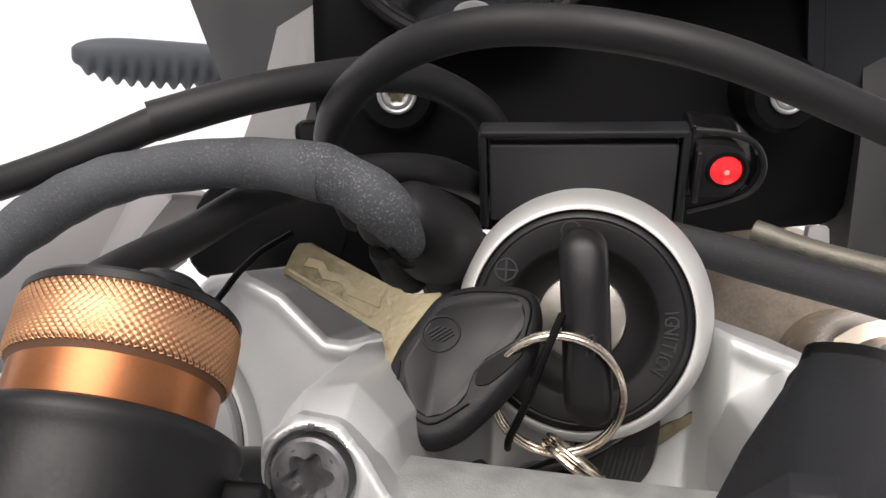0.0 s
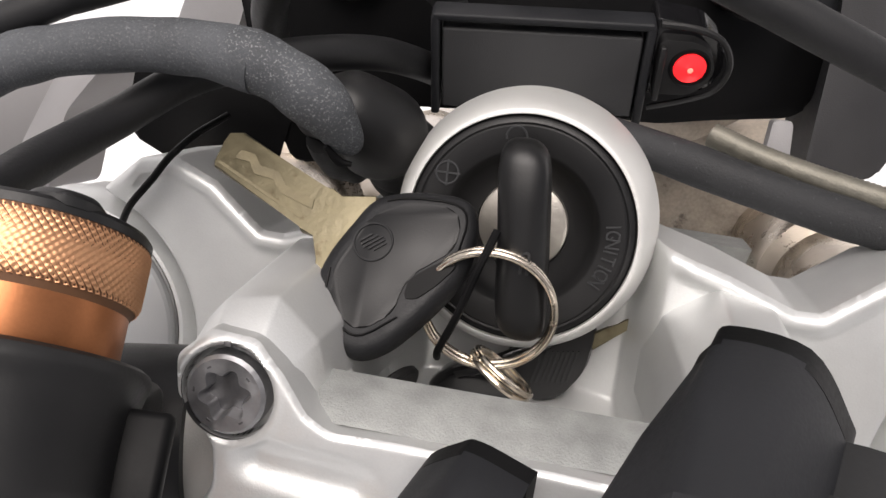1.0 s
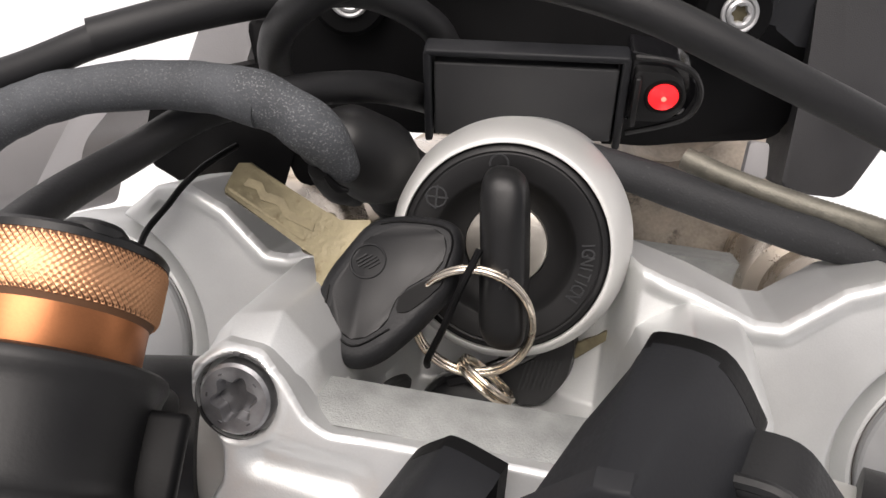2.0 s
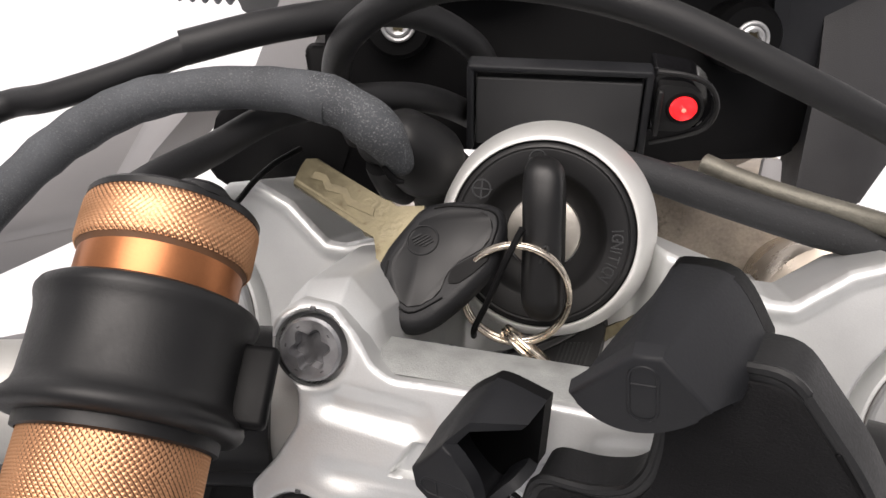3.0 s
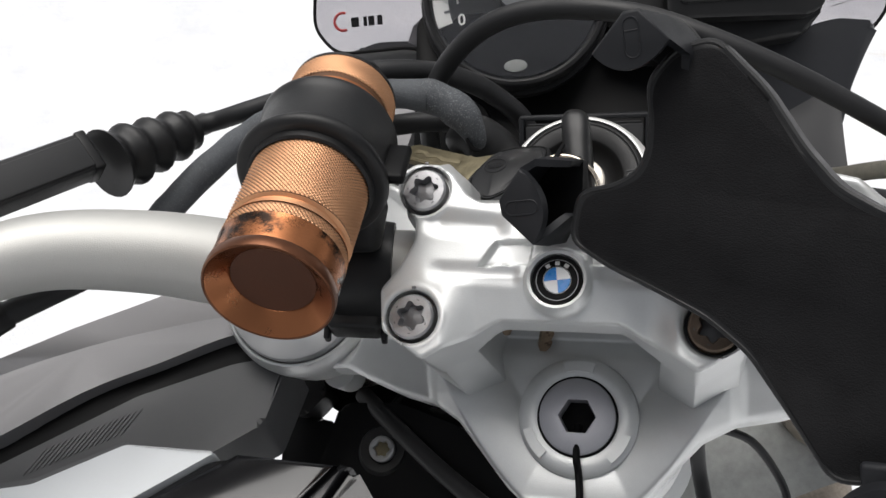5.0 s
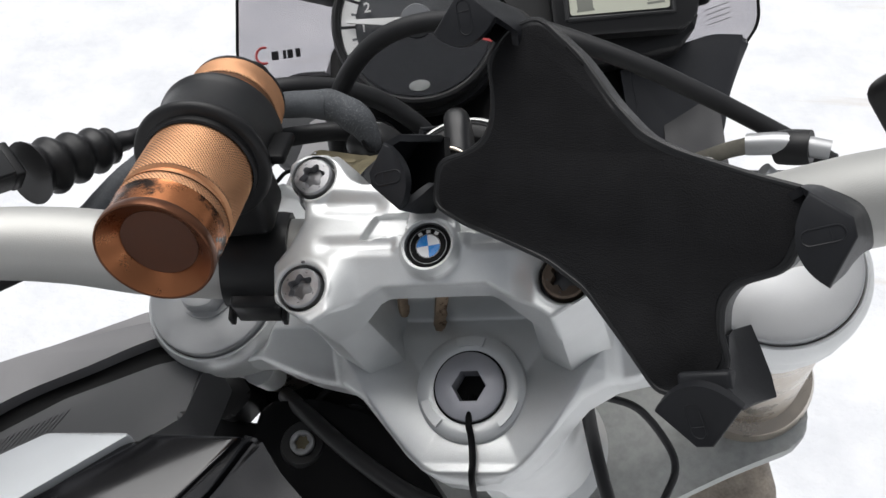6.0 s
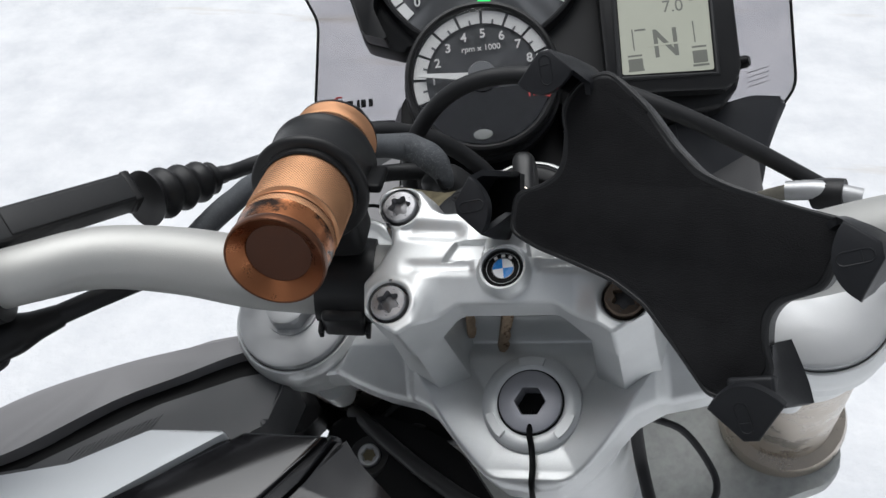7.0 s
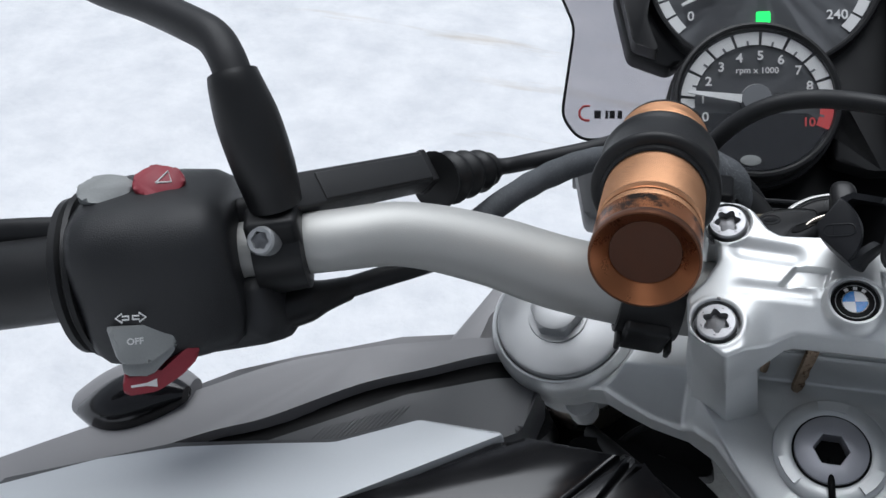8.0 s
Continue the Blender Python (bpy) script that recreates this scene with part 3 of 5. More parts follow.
# handlebar: swept tube, thick at the clamp and thinner at the controls
left_bar = [(0, 45.6, 43), (-50, 45.6, 43), (-70, 45.2, 45), (-90, 43.9, 50.9), (-120, 41.8, 64.6), (-150, 41.1, 82.2), (-180, 35.7, 99.8), (-205, 23.6, 111.8), (-247, 7, 122), (-340, -30, 140), (-385, -48, 149)]
left_r = [17, 17, 17, 17, 16.8, 15.6, 14.2, 13.3, 13.1, 13.1, 13.1]
bar = [(-x, y, z) for x, y, z in left_bar[:0:-1]] + left_bar
part("handlebar", tube(bar, left_r[:0:-1] + left_r, 32, 6), SATIN, bike, "satin silver tapered aluminium handlebar")

# fork legs and caps
DOWN = YOKE.to_3x3() @ Vector((0, 0, -1))
for s in (-1, 1):
    c = Matrix.Translation((s * fork_c[0], fork_c[1], 0))
    foot = YOKE @ (Vector((s * fork_c[0], fork_c[1], 0)) * U)
    reach = foot.z / -DOWN.z / U
    leg = part("fork_leg", lathe([(29, -60), (31, -62), (31, -190), (38, -192), (40, -200), (40, -235), (32, -240), (32, -560), (36, -565), (36, -reach)], c, 48), FORK, bike, "beige-reflecting metal fork leg")
    part("fork_clamp_ring", lathe([(33.6, -3), (34.2, -2.2), (35.2, -2.4), (37.0, -5), (38.0, -10), (38.0, -16), (36.8, -21), (34.6, -28), (33.2, -44), (31.0, -62)], c, 80, None, False), CAST, leg)
    part("fork_gap", lathe([(31.5, -5), (34.4, -3.2)], c, 64, None, False), ORANGE, leg)
    cap = part("fork_cap", lathe([(0.1, 1.2), (30.6, 1.2), (32.3, 0.8), (33.0, 0.0), (33.2, -1.6), (32.7, -2.0), (32.7, -3.0), (33.1, -3.4), (33.2, -6)], c, 80), BRUSHED, leg, "plain round aluminium fork cap")
    h = c @ Matrix.Translation((-1, 0, -1))
    if s < 0:
        part("preload_hex", lathe([(15.5, 1.8), (15.2, 3.2), (12.9, 3.4), (12.7, 9.6), (11.6, 11.0), (9.5, 11.6), (0.1, 11.8)], h, 60, lambda a, i: 1.0 if i in (0, 1, 4, 5, 6) else min(1.04, 0.93 / max(math.cos((a % (math.pi / 3)) - math.pi / 6), 0.5))), BRUSHED, cap, "", 25)
    part("fork_boss", lathe([(0.1, -62), (6, -62), (8, -57), (8.4, -40)], c @ Matrix.Translation((s * -10, -30, 0)), 24), CAST, leg)

# headstock, lower yoke and engine seen below
part("headstock", lathe([(35, -30), (38, -34), (38, -70), (35, -76), (35, -170), (42, -175)], Matrix.Translation((5, 1, 0)), 64, None, False), CAST, bike, "silver frame headstock under the yoke")
low = rounded([(-165, 10), (-120, -8), (-50, -42), (50, -42), (120, -8), (165, 10), (165, 60), (60, 62), (-60, 62), (-165, 60)], 14)
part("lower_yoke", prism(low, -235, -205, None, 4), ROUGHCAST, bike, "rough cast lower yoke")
part("engine_cover", block((150, 150, 90), Matrix.Translation((70, 40, -350)) @ pose(0, 0, 0, 8, 5, 12), 18), BEIGE, bike, "beige-brown metal casing below the yoke")
part("engine_cover", block((90, 60, 60), Matrix.Translation((60, 150, -210)) @ pose(0, 0, 0, 8, 25, 30), 14), BEIGE, bike)
part("radiator_shroud", block((240, 60, 150), Matrix.Translation((-30, 190, -290)), 10), DEEP, bike)

# ---- ignition lock ----
LC = Matrix.Translation((-3.1, 96.8, 12))
lock = part("ignition_lock", lathe([(32.6, -60), (33.6, -24), (33.4, -20), (31, -19)], LC, 96, None, False), CAST, bike, "ignition lock with silver bezel and black ring")
part("lock_bezel", lathe([(33.4, -23), (34.0, -21.5), (33.9, -18.5), (33.2, -13), (32.0, -7.5), (30.6, -3.2), (29.4, -1.0), (28.5, -0.2), (27.9, -0.3), (27.7, -2.5)], LC, 120, None, False), BEZEL, lock, "matt silver conical bezel ring", 70)
part("lock_gap", lathe([(27.8, -1.6), (27.0, -1.6)], LC, 96, None, False), DEEP, lock)
part("lock_ring", lathe([(27.3, -3), (27.2, -0.6), (26.6, -0.1), (25.9, 0.1), (25.4, -0.15), (25.0, 0.1), (19.4, 0.0), (18.6, -0.5), (17.6, -2.2), (15.8, -4.4), (12.6, -5.6), (11.4, -5.8), (11.3, -12)], LC, 96, None, False), PLASTIC, lock)
part("lock_cylinder", lathe([(0.1, -3.4), (10.0, -3.4), (10.9, -3.9), (11.1, -5.0), (11.1, -12)], LC @ Matrix.Translation((0.2, 0.6, 0)), 64), WARMSTEEL, lock, "polished metal lock cylinder")
part("key_slot", block((2.0, 11, 0.6), LC @ Matrix.Translation((0.6, 1.0, -3.3)), 0.2), DEEP, lock)
word, rad = "IGNITION", 22.0
for k, ch in enumerate(word):
    a = radians(10 - 5.3 * k)
    part("lock_letter", text(ch, 5.0, LC @ pose(rad * math.cos(a), rad * math.sin(a), 0.2, 0, 0, math.degrees(a) - 90) @ Matrix.Diagonal((0.72, 1, 1, 1)), 0.3), MARK, lock)
sym = LC @ pose(22.4 * math.cos(radians(149)), 22.4 * math.sin(radians(149)), 0.1)
part("lock_mark", torus(2.7, 0.28, sym, 24, 6), MARK, lock)
part("lock_mark", block((6.4, 0.45, 0.5), sym, 0), MARK, lock)
part("lock_mark", block((0.45, 6.4, 0.5), sym, 0), MARK, lock)
part("lock_mark", torus(2.4, 0.28, LC @ pose(-3.6, 22.2, 0.1), 24, 6, radians(-20), radians(200)), MARK, lock)

# ---- alarm box with a red lamp ----
BX = frame3((-7.9, 136.5, -44.2), (0.115, -0.497, 0.860), (0.993, 0.055, -0.101)) @ Matrix.Scale(0.905, 4)
box_ob = part("tracker_box", block((63, 29, 16), BX @ Matrix.Translation((0, -2.0, -4.4)), 0.9), BOXFACE, bike, "black plastic box with a red lamp")
for px_, py_, sx, sy in ((0, 16.6, 69, 2.6), (-33.6, -1, 2.8, 36), (33.6, -1, 2.8, 36)):
    part("box_rim", block((sx, sy, 9), BX @ Matrix.Translation((px_, py_, 0.4)), 0.9), CLAW, box_ob)
ear = [(-4, -12), (8, -12), (17, -9), (20, -2), (19, 6), (12, 12.5), (-4, 15)]
lamp_m = BX @ Matrix.Translation((38.8, 2.4, 0))
part("lamp_housing", prism(rounded([(-2, -9.5), (9, -9.5), (14.5, -6.5), (16.5, 0), (14.5, 6.5), (9, 9.5), (-2, 10)], 2), -12, 3.2, lamp_m, 0.9), PLASTIC, box_ob)
part("lamp_bracket", prism(rounded(ear, 2), -14, -1.5, lamp_m, 0.6), GLOSS, box_ob)
part("lamp_lens", lathe([(0.1, 4.8), (3.0, 4.5), (5.0, 3.6), (5.5, 2.4)], lamp_m @ Matrix.Translation((8.6, 0.5, 0)), 32), LED, box_ob, "glowing red round lamp")
part("lamp_core", lathe([(0.05, 5.3), (0.9, 4.9), (1.0, 4.3)], lamp_m @ Matrix.Translation((8.6, 0.5, 0)), 16), LEDCORE, box_ob)
part("lamp_collar", torus(6.1, 0.8, lamp_m @ Matrix.Translation((8.6, 0.5, 3.0)), 32, 8), DEEP, box_ob)
part("lamp_loop", tube([BX @ Vector(p) for p in ((36, 17.5, 3), (47, 16.2, 2.5), (56, 12, 2), (60, 3, 1.5), (57, -6, 1), (48, -11, 0), (37, -15, -1))], 1.0, 8, 5), PLASTIC, box_ob)
part("lamp_clip", block((2.0, 19, 5), BX @ Matrix.Translation((38, 1, 3)), 0.6), PLASTIC, box_ob)
part("box_stay", block((4, 5, 50), BX @ Matrix.Translation((31, -18, -26)), 0.5), DEEP, box_ob)

# ---- dark fairing behind the lock; its black also carries the shade of an enclosed space ----
fair_n = (0.29, -0.2, 1.0)
FZ = frame3((-5, 175, -96), fair_n, (1, 0.08, -0.3))
inner = part("inner_fairing", prism(rounded([(-105, -40), (-60, -56), (22, -58), (38, -60), (56, -58), (90, -56), (98, -50), (98, 60), (-105, 60)], 8), -10, 0, FZ, 2.0), DEEP, bike, "matt black inner fairing panel")
part("fairing_flap", prism(rounded([(-114, -16), (-62, -16), (-60, -76), (-96, -80), (-108, -50)], 4), -14, -3, FZ, 1.5), DEEP, inner)
for px_, py_, pz_ in ((-74.6, 162.3, -65.6), (59.4, 170.5, -92.2)):
    sm = frame3((px_, py_, pz_), fair_n)
    part("screw_boss", lathe([(14, -40), (13, -6), (8, -3)], sm, 32), DEEP, inner)
    sc = part("fairing_screw", lathe([(2.6, -0.6), (3.0, 0.6), (4.0, 1.0), (5.0, 0.4), (5.2, -2)], sm, 40, lambda a, i: 1 + 0.12 * math.cos(6 * a) if i < 2 else 1.0, False), BRUSHED, inner, "silver fairing screw")
    part("screw_floor", lathe([(0.1, -0.5), (3.0, -0.5)], sm, 20), BRASS, sc)
    part("screw_ring", torus(6.1, 0.9, sm, 40, 8), BRUSHED, sc)
    part("screw_seat", lathe([(7, -1), (12, -1), (14, -5)], sm, 40, None, False), DEEP, sc)
part("lower_fairing", prism(rounded([(-149, -42), (-156, -69), (-108, -101), (-94, -54), (-104, -30), (-139, -38)], 6), -12, -2, FZ, 2.0), DEEP, bike, "matt black lower fairing panel")
# side panels, both sides of the opening
part("side_panel", prism(rounded([(-148, 120), (-132, 170), (-118, 240), (-104, 240), (-112, 165), (-124, 118)], 4), -150, -84, None, 2), GREYFAIR, bike, "grey plastic side panel")
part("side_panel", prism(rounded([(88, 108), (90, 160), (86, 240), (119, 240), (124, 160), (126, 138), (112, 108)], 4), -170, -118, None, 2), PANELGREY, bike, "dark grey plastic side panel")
part("panel_tab", prism(rounded([(73, 110), (74, 126), (81, 126), (82, 112)], 1.5), -124, -116, None, 1), GREYFAIR, bike)
part("side_panel", prism(rounded([(-235, 60), (-200, 128), (-182, 124), (-205, 95), (-212, 60)], 5), -150, -112, None, 3), GREYFAIR, bike, "grey plastic side panel")

# finned rubber turn signal out in front
tip_at, root_at = Vector((-273, 192.7, -165)), Vector((-206, 198.4, -218))
BL = frame3((tip_at + root_at) / 2, tip_at - root_at, (0, 0, 1))
signal_rings = []
for i, t in enumerate(np.linspace(0, 1, 97)):
    h = (t - 0.5) * (tip_at - root_at).length
    env = 15.0 * math.sqrt(max(0.03, 1 - (1.7 * (t - 0.42)) ** 4))
    rib = 0.13 * math.cos(2 * math.pi * t * 12)
    signal_rings.append([BL @ Vector((0.95 * env * math.cos(a), env * math.sin(a) * (1.0 + rib if math.sin(a) < 0 else 0.55), h)) for a in (2 * math.pi * k / 24 for k in range(24))])
part("turn_signal", grid_skin(signal_rings), LAMPGREY, bike, "grey-blue ribbed rubber turn signal")

# ---- instrument cluster ----
CLM = frame3((-47.5, 224, -39.5), (0.195, -0.315, 0.929), (1, 0.15, -0.159))


def cl(x, y, z=0.0):
    return CLM @ Matrix.Translation((x, y, z))


pod_shape = circle(0, 0, 52, 140, 400, 30) + [(50, 4), (48, -34), (72, -40), (152, -34), (164, -20), (166, 95), (84, 150), (6, 172), (-74, 140), (-86, 78), (-76, 36), (-50, 26)]
pod = part("instrument_panel", prism(rounded(pod_shape, 4, 2), -36, -16, CLM, 3.0), PLASTIC, bike, "black instrument cluster with two dials and a display")
part("cluster_wing", prism(rounded([(-84, 78), (-74, 36), (-58, 30), (-66, 52), (-60, 96)], 3), -14, 2, CLM, 1.5), PLASTIC, pod)


def gauge(x, y, r, name, label, z=0.0):
    g = part(name, lathe([(r - 4.5, -6), (r - 4.2, 0.4), (r - 2.8, 2.2), (r - 1.2, 1.8), (r, -1), (r, -12)], cl(x, y, z), 96, None, False), PLASTIC, bike, label)
    part("dial", lathe([(0.1, -4.2), (r - 4.4, -4.2)], cl(x, y, z), 64), DIAL, g)
    return g


tach = gauge(0, 0, 50, "tachometer", "round tachometer with white numerals and needle")
ang = lambda k: radians(198 - 22.2 * k)
for k in range(10):
    part("scale_segment", ring_sector(36.9, 45.2, ang(k) - 0.022, ang(k + 1 if k != 8 else 8.5) + (0.022 if k != 8 else 0), cl(0.8, -1.2, -2.8), 0, 0.4, 8), DIALRED if k > 8 else DIALWHITE, tach)
    if k == 8:
        part("scale_segment", ring_sector(41.5, 45.2, ang(8.5), ang(9) + 0.022, cl(0.8, -1.2, -2.8), 0, 0.4, 8), DIALRED, tach)
    else:
        part("scale_tick", block((1.3, 3.0, 0.5), cl(0.8, -1.2, -2.4) @ pose(0, 0, 0, 0, 0, math.degrees(ang(k + 0.5)) - 90) @ Matrix.Translation((0, 38.2, 0)), 0), DIAL, tach)
for k in (0, 1, 2, 3, 4, 5, 6, 7, 8, 10):
    part("numeral", text(str(k), 8.2 if k < 10 else 7.6, cl(1.2 + 32.4 * math.cos(ang(k)), 30.2 * math.sin(ang(k)) - 1.6, -2.4), 0.15, 0.16), DIALRED if k == 10 else DIALWHITE, tach)
part("dial_word", text("rpm x 1000", 5.4, cl(1, 19, -2.4), 0.12, 0.05), DIALWHITE, tach)
part("needle", prism([(9, -2.6), (9, 2.6), (41, 0.9), (41, -0.9)], 0, 1.2, cl(0.5, -1.5, 0.5) @ pose(0, 0, 0, 0, 0, 172)), DIALWHITE, tach, "white tachometer needle")
part("needle_hub", lathe([(0.1, 2.4), (8.5, 2.2), (9.5, 0.5), (9.5, -3)], cl(0, 0), 40), DIAL, tach)
part("dark_window", prism(circle(0, 0, 44, 200, 340, 24) + [(30, -8), (-30, -8)], -4.0, -2.9, CLM), WINDOW, tach, "glossy dark lower window of the dial")
part("sensor_mark", lathe([(0.1, 0.4), (5.6, 0.3), (6.2, 0)], cl(-3, -38, -2.2) @ Matrix.Diagonal((1, 0.55, 1, 1)), 30), GREYKEY, tach)
lens = part("dial_lens", lathe([(0.1, 2.4), (30, 1.6), (45.6, 0.2)], cl(0, 0), 64), LENS, tach)
lens.visible_shadow = False

SX, SY = 6.2, 92.0
speedo = gauge(SX, SY, 74, "speedometer", "round speedometer with white numerals and needle", -7.0)
for k in range(25):
    a = radians(222 - 264 / 25 * k)
    part("scale_segment", ring_sector(62, 68.5, a - 0.012, a - radians(264 / 25) + 0.012, cl(SX, SY, -10.8), 0, 0.4, 4), DIALWHITE, speedo)
for s, a in (("0", 217.5), ("20", 196), ("40", 174), ("200", 6), ("220", -16), ("240", -37.5)):
    part("numeral", text(s, 8.6, cl(SX + 55.5 * math.cos(radians(a)), SY + 56 * math.sin(radians(a)), -9.6), 0.15, 0.12), DIALWHITE, speedo)
part("needle", prism([(8, -2.8), (8, 2.8), (57, 0.9), (57, -0.9)], 0, 1.2, cl(SX, SY, -7.5) @ pose(0, 0, 0, 0, 0, 209)), DIALWHITE, speedo, "white speedometer needle")
part("needle_hub", lathe([(0.1, 2.4), (8.5, 2.2), (9.5, 0.5), (9.5, -3)], cl(SX, SY, -7), 40), DIAL, speedo)
part("neutral_lamp", prism(rounded([(2, 53), (10.5, 53), (10.5, 60.5), (2, 60.5)], 1), -11.4, -9.0, CLM), GREEN, speedo, "lit green neutral lamp")

disp = part("display", prism(rounded([(78, -22), (152, -27), (161, -18), (163, 88), (80, 92)], 5), -10, 1.5, CLM, 2.0), PLASTIC, bike, "framed liquid crystal display")
lcd = [(86, -13.5), (146.5, -16.5), (150, 80), (90, 82.5)]
part("display_rim", tube([cl(x, y, 1.6) @ Vector((0, 0, 0)) for x, y in lcd + lcd[:1]], 1.7, 8, 1), GRAIN, disp)
part("display_glass", prism(rounded([(88, -11), (144.5, -14), (148, 78), (92, 80)], 2), 1.3, 2.0, CLM), LCDBG, disp)
part("display_char", text("N", 26, cl(117, 6, 2.0) @ Matrix.Diagonal((0.86, 1, 1, 1)), 0.05, 0.3), LCDINK, disp)
part("display_gap", block((24, 1.3, 0.12), cl(117, 6, 2.1), 0), LCDBG, disp)
part("display_char", text("7.0", 11, cl(124, 30, 2.0), 0.05), LCDINK, disp)
part("display_char", text("7567", 11, cl(122, 46, 2.0), 0.05), LCDINK, disp)
for x, y, w, h in ((97, -5, 9, 7), (97, 0.5, 9, 1.2), (137, -4.5, 9, 8), (137, 2, 9, 1.2), (141, 40, 6, 1.0), (136, 33, 3, 1.0), (97, 11, 0.8, 14), (135, 12, 0.8, 14), (102, 17, 7, 1.2), (97, -9, 10, 1.4), (137, -10, 10, 1.4)):
    part("display_bar", block((w, h, 0.1), cl(x, y, 2.02), 0), LCDINK, disp)
part("display_peg", lathe([(0.1, 5), (3, 5), (4, 3), (4, -4)], cl(163, -10, -3) @ pose(0, 0, 0, 0, 60, 0), 20), DEEP, disp)

# ---- windscreen ----
ws_outline = rounded([(-118, 2), (-106, -14), (-60, -14), (-20, -40), (60, -60), (150, -56), (196, -32), (208, -18), (214, 60), (200, 160), (-130, 160), (-124, 96), (-111, 66)], 8, 4)
wm = bmesh.new()
WSM = CLM @ Matrix.Translation((0, 0, -50))


def ws_point(x, y):
    return WSM @ Vector((x, y, 8.0))


ring_a = [wm.verts.new(ws_point(x, y)) for x, y in ws_outline]
ring_b = [wm.verts.new(ws_point(x, y) + (WSM.to_3x3() @ Vector((0, 0, -3)))) for x, y in ws_outline]
top_f = wm.faces.new(ring_a)
bot_f = wm.faces.new(ring_b[::-1])
for i in range(len(ring_a)):
    j = (i + 1) % len(ring_a)
    wm.faces.new((ring_a[i], ring_b[i], ring_b[j], ring_a[j]))
bmesh.ops.triangulate(wm, faces=[top_f, bot_f])
shield = part("windscreen", wm, SCREEN, bike, "lightly smoked clear windscreen")
shield.visible_shadow = False
edge_pts = [ws_point(x, y) for x, y in ws_outline]
part("screen_edge", tube(edge_pts + edge_pts[:1], 1.0, 8, 1), DEEP, shield)
for k, w in enumerate((4.5, 2.0, 3.5, 3.0)):
    part("screen_mark", block((w, 5.5, 0.6), WSM @ Matrix.Translation((-94 + sum((4.5, 2.0, 3.5, 3.0)[:k]) + 1.6 * k, 4.5, 5.0)), 0), DEEP, shield, "dark lettering on the screen")
part("screen_mark", torus(5.2, 0.8, WSM @ Matrix.Translation((-101, 5.5, 5.0)), 20, 6, radians(70), radians(290)), DIALRED, shield)
for k in range(4):
    part("screen_mark", block((15, 0.45, 0.4), WSM @ Matrix.Translation((186, -12 + 3.2 * k, 2)) @ pose(0, 0, 0, 0, 0, 12), 0), GREYKEY, shield)

# front fairing below the screen
nose = [(-112, -30), (-60, -26), (-20, -52), (60, -74), (140, -84), (160, -70), (164, -34), (150, -24), (60, -40), (-20, -30), (-60, -10), (-100, -8)]
part("front_fairing", prism(rounded(nose, 6), -120, -56, CLM, 4), DARKFAIR, bike, "dark grey front fairing under the screen")
part("fairing_cheek", prism(rounded([(118, -32), (150, -28), (176, -23), (200, -27), (190, -44), (181, -62), (176, -80), (165, -104), (120, -94)], 6), -70, -34, CLM, 6, 0.0, 4), CHEEK, bike, "glossy dark fairing cheek")
part("fairing_cheek", prism(rounded([(-110, -20), (-84, -8), (-56, -10), (-60, -60), (-100, -70)], 8), -90, -46, CLM, 5), DARKFAIR, bike, "dark fairing cheek")

# ---- cables and hoses ----
part("arched_cable", tube([(-82, 118, -50), (-80, 134, -18), (-73.3, 145, 3), (-60, 153.9, 20), (-43.6, 160.6, 31), (-24.2, 164, 36), (-0.8, 163.4, 36.3), (24.5, 158.5, 35), (50.8, 149.2, 30.7), (78.6, 139.3, 21), (107.7, 128.1, 7), (138.3, 115.2, -9), (160, 104, -18)], [4.7] * 7 + [4.6, 4.5, 4.4, 4.3, 4.2, 4.2], 20, 6), CABLE, bike, "thick black cable arching over the lock")
part("cable_sleeve", tube([(-190, 58, 39), (-178, 74, 38), (-163, 92, 38), (-146, 109, 36), (-124, 123, 34), (-100, 129.5, 31), (-80, 131, 29), (-66, 129.5, 28)], [5.6, 6.2, 6.5, 6.6, 6.4, 6.3, 6.5, 7.4], 24, 7, ripple=0.10), SLEEVE, bike, "faded grey rubber cable sleeve")
part("sleeve_end", tube([(-72, 130.3, 28.6), (-66, 129.5, 28.2), (-58.5, 126.5, 27), (-51.8, 121.8, 24), (-48.6, 117.4, 21), (-47, 114, 17.5), (-46.6, 112, 14)], [6.9, 7.7, 8.0, 7.4, 6.2, 4.8, 3.0], 28, 7, 0.86, ripple=0.16), SCUFF, bike, "scuffed pale end of the rubber sleeve")
part("sleeve_split", tube([(-50, 112, 22.5), (-47.5, 108.5, 19.5), (-44.5, 108, 18.5)], [0.7, 1.2, 0.6], 10, 4), DEEP, bike)

part("rubber_gaiter", tube([(-60, 117, 4), (-55, 119, 7), (-48, 118, 5), (-42, 113, -4), (-40, 106, -22), (-44, 102, -44)], [7, 9.5, 10.5, 11, 11.5, 12.5], 24, 7, ripple=0.35), RUBBER, bike, "folded black rubber gaiter")
part("gaiter_fold", tube([(-56, 112, 6), (-55, 106, -4), (-54, 102, -20)], [4.5, 5.5, 5], 16, 5, ripple=0.2), RUBBER, bike)
part("clutch_cable", tube([(-180, 108, 46), (-168, 118, 33), (-152, 122, 34), (-130, 131, 31), (-110, 141, 27), (-94, 148.6, 18), (-79, 154.8, 5)], [4.4, 4.4, 4.4, 4.4, 4.4, 4.0, 3.6], 16, 6), CABLE, bike, "black clutch cable")
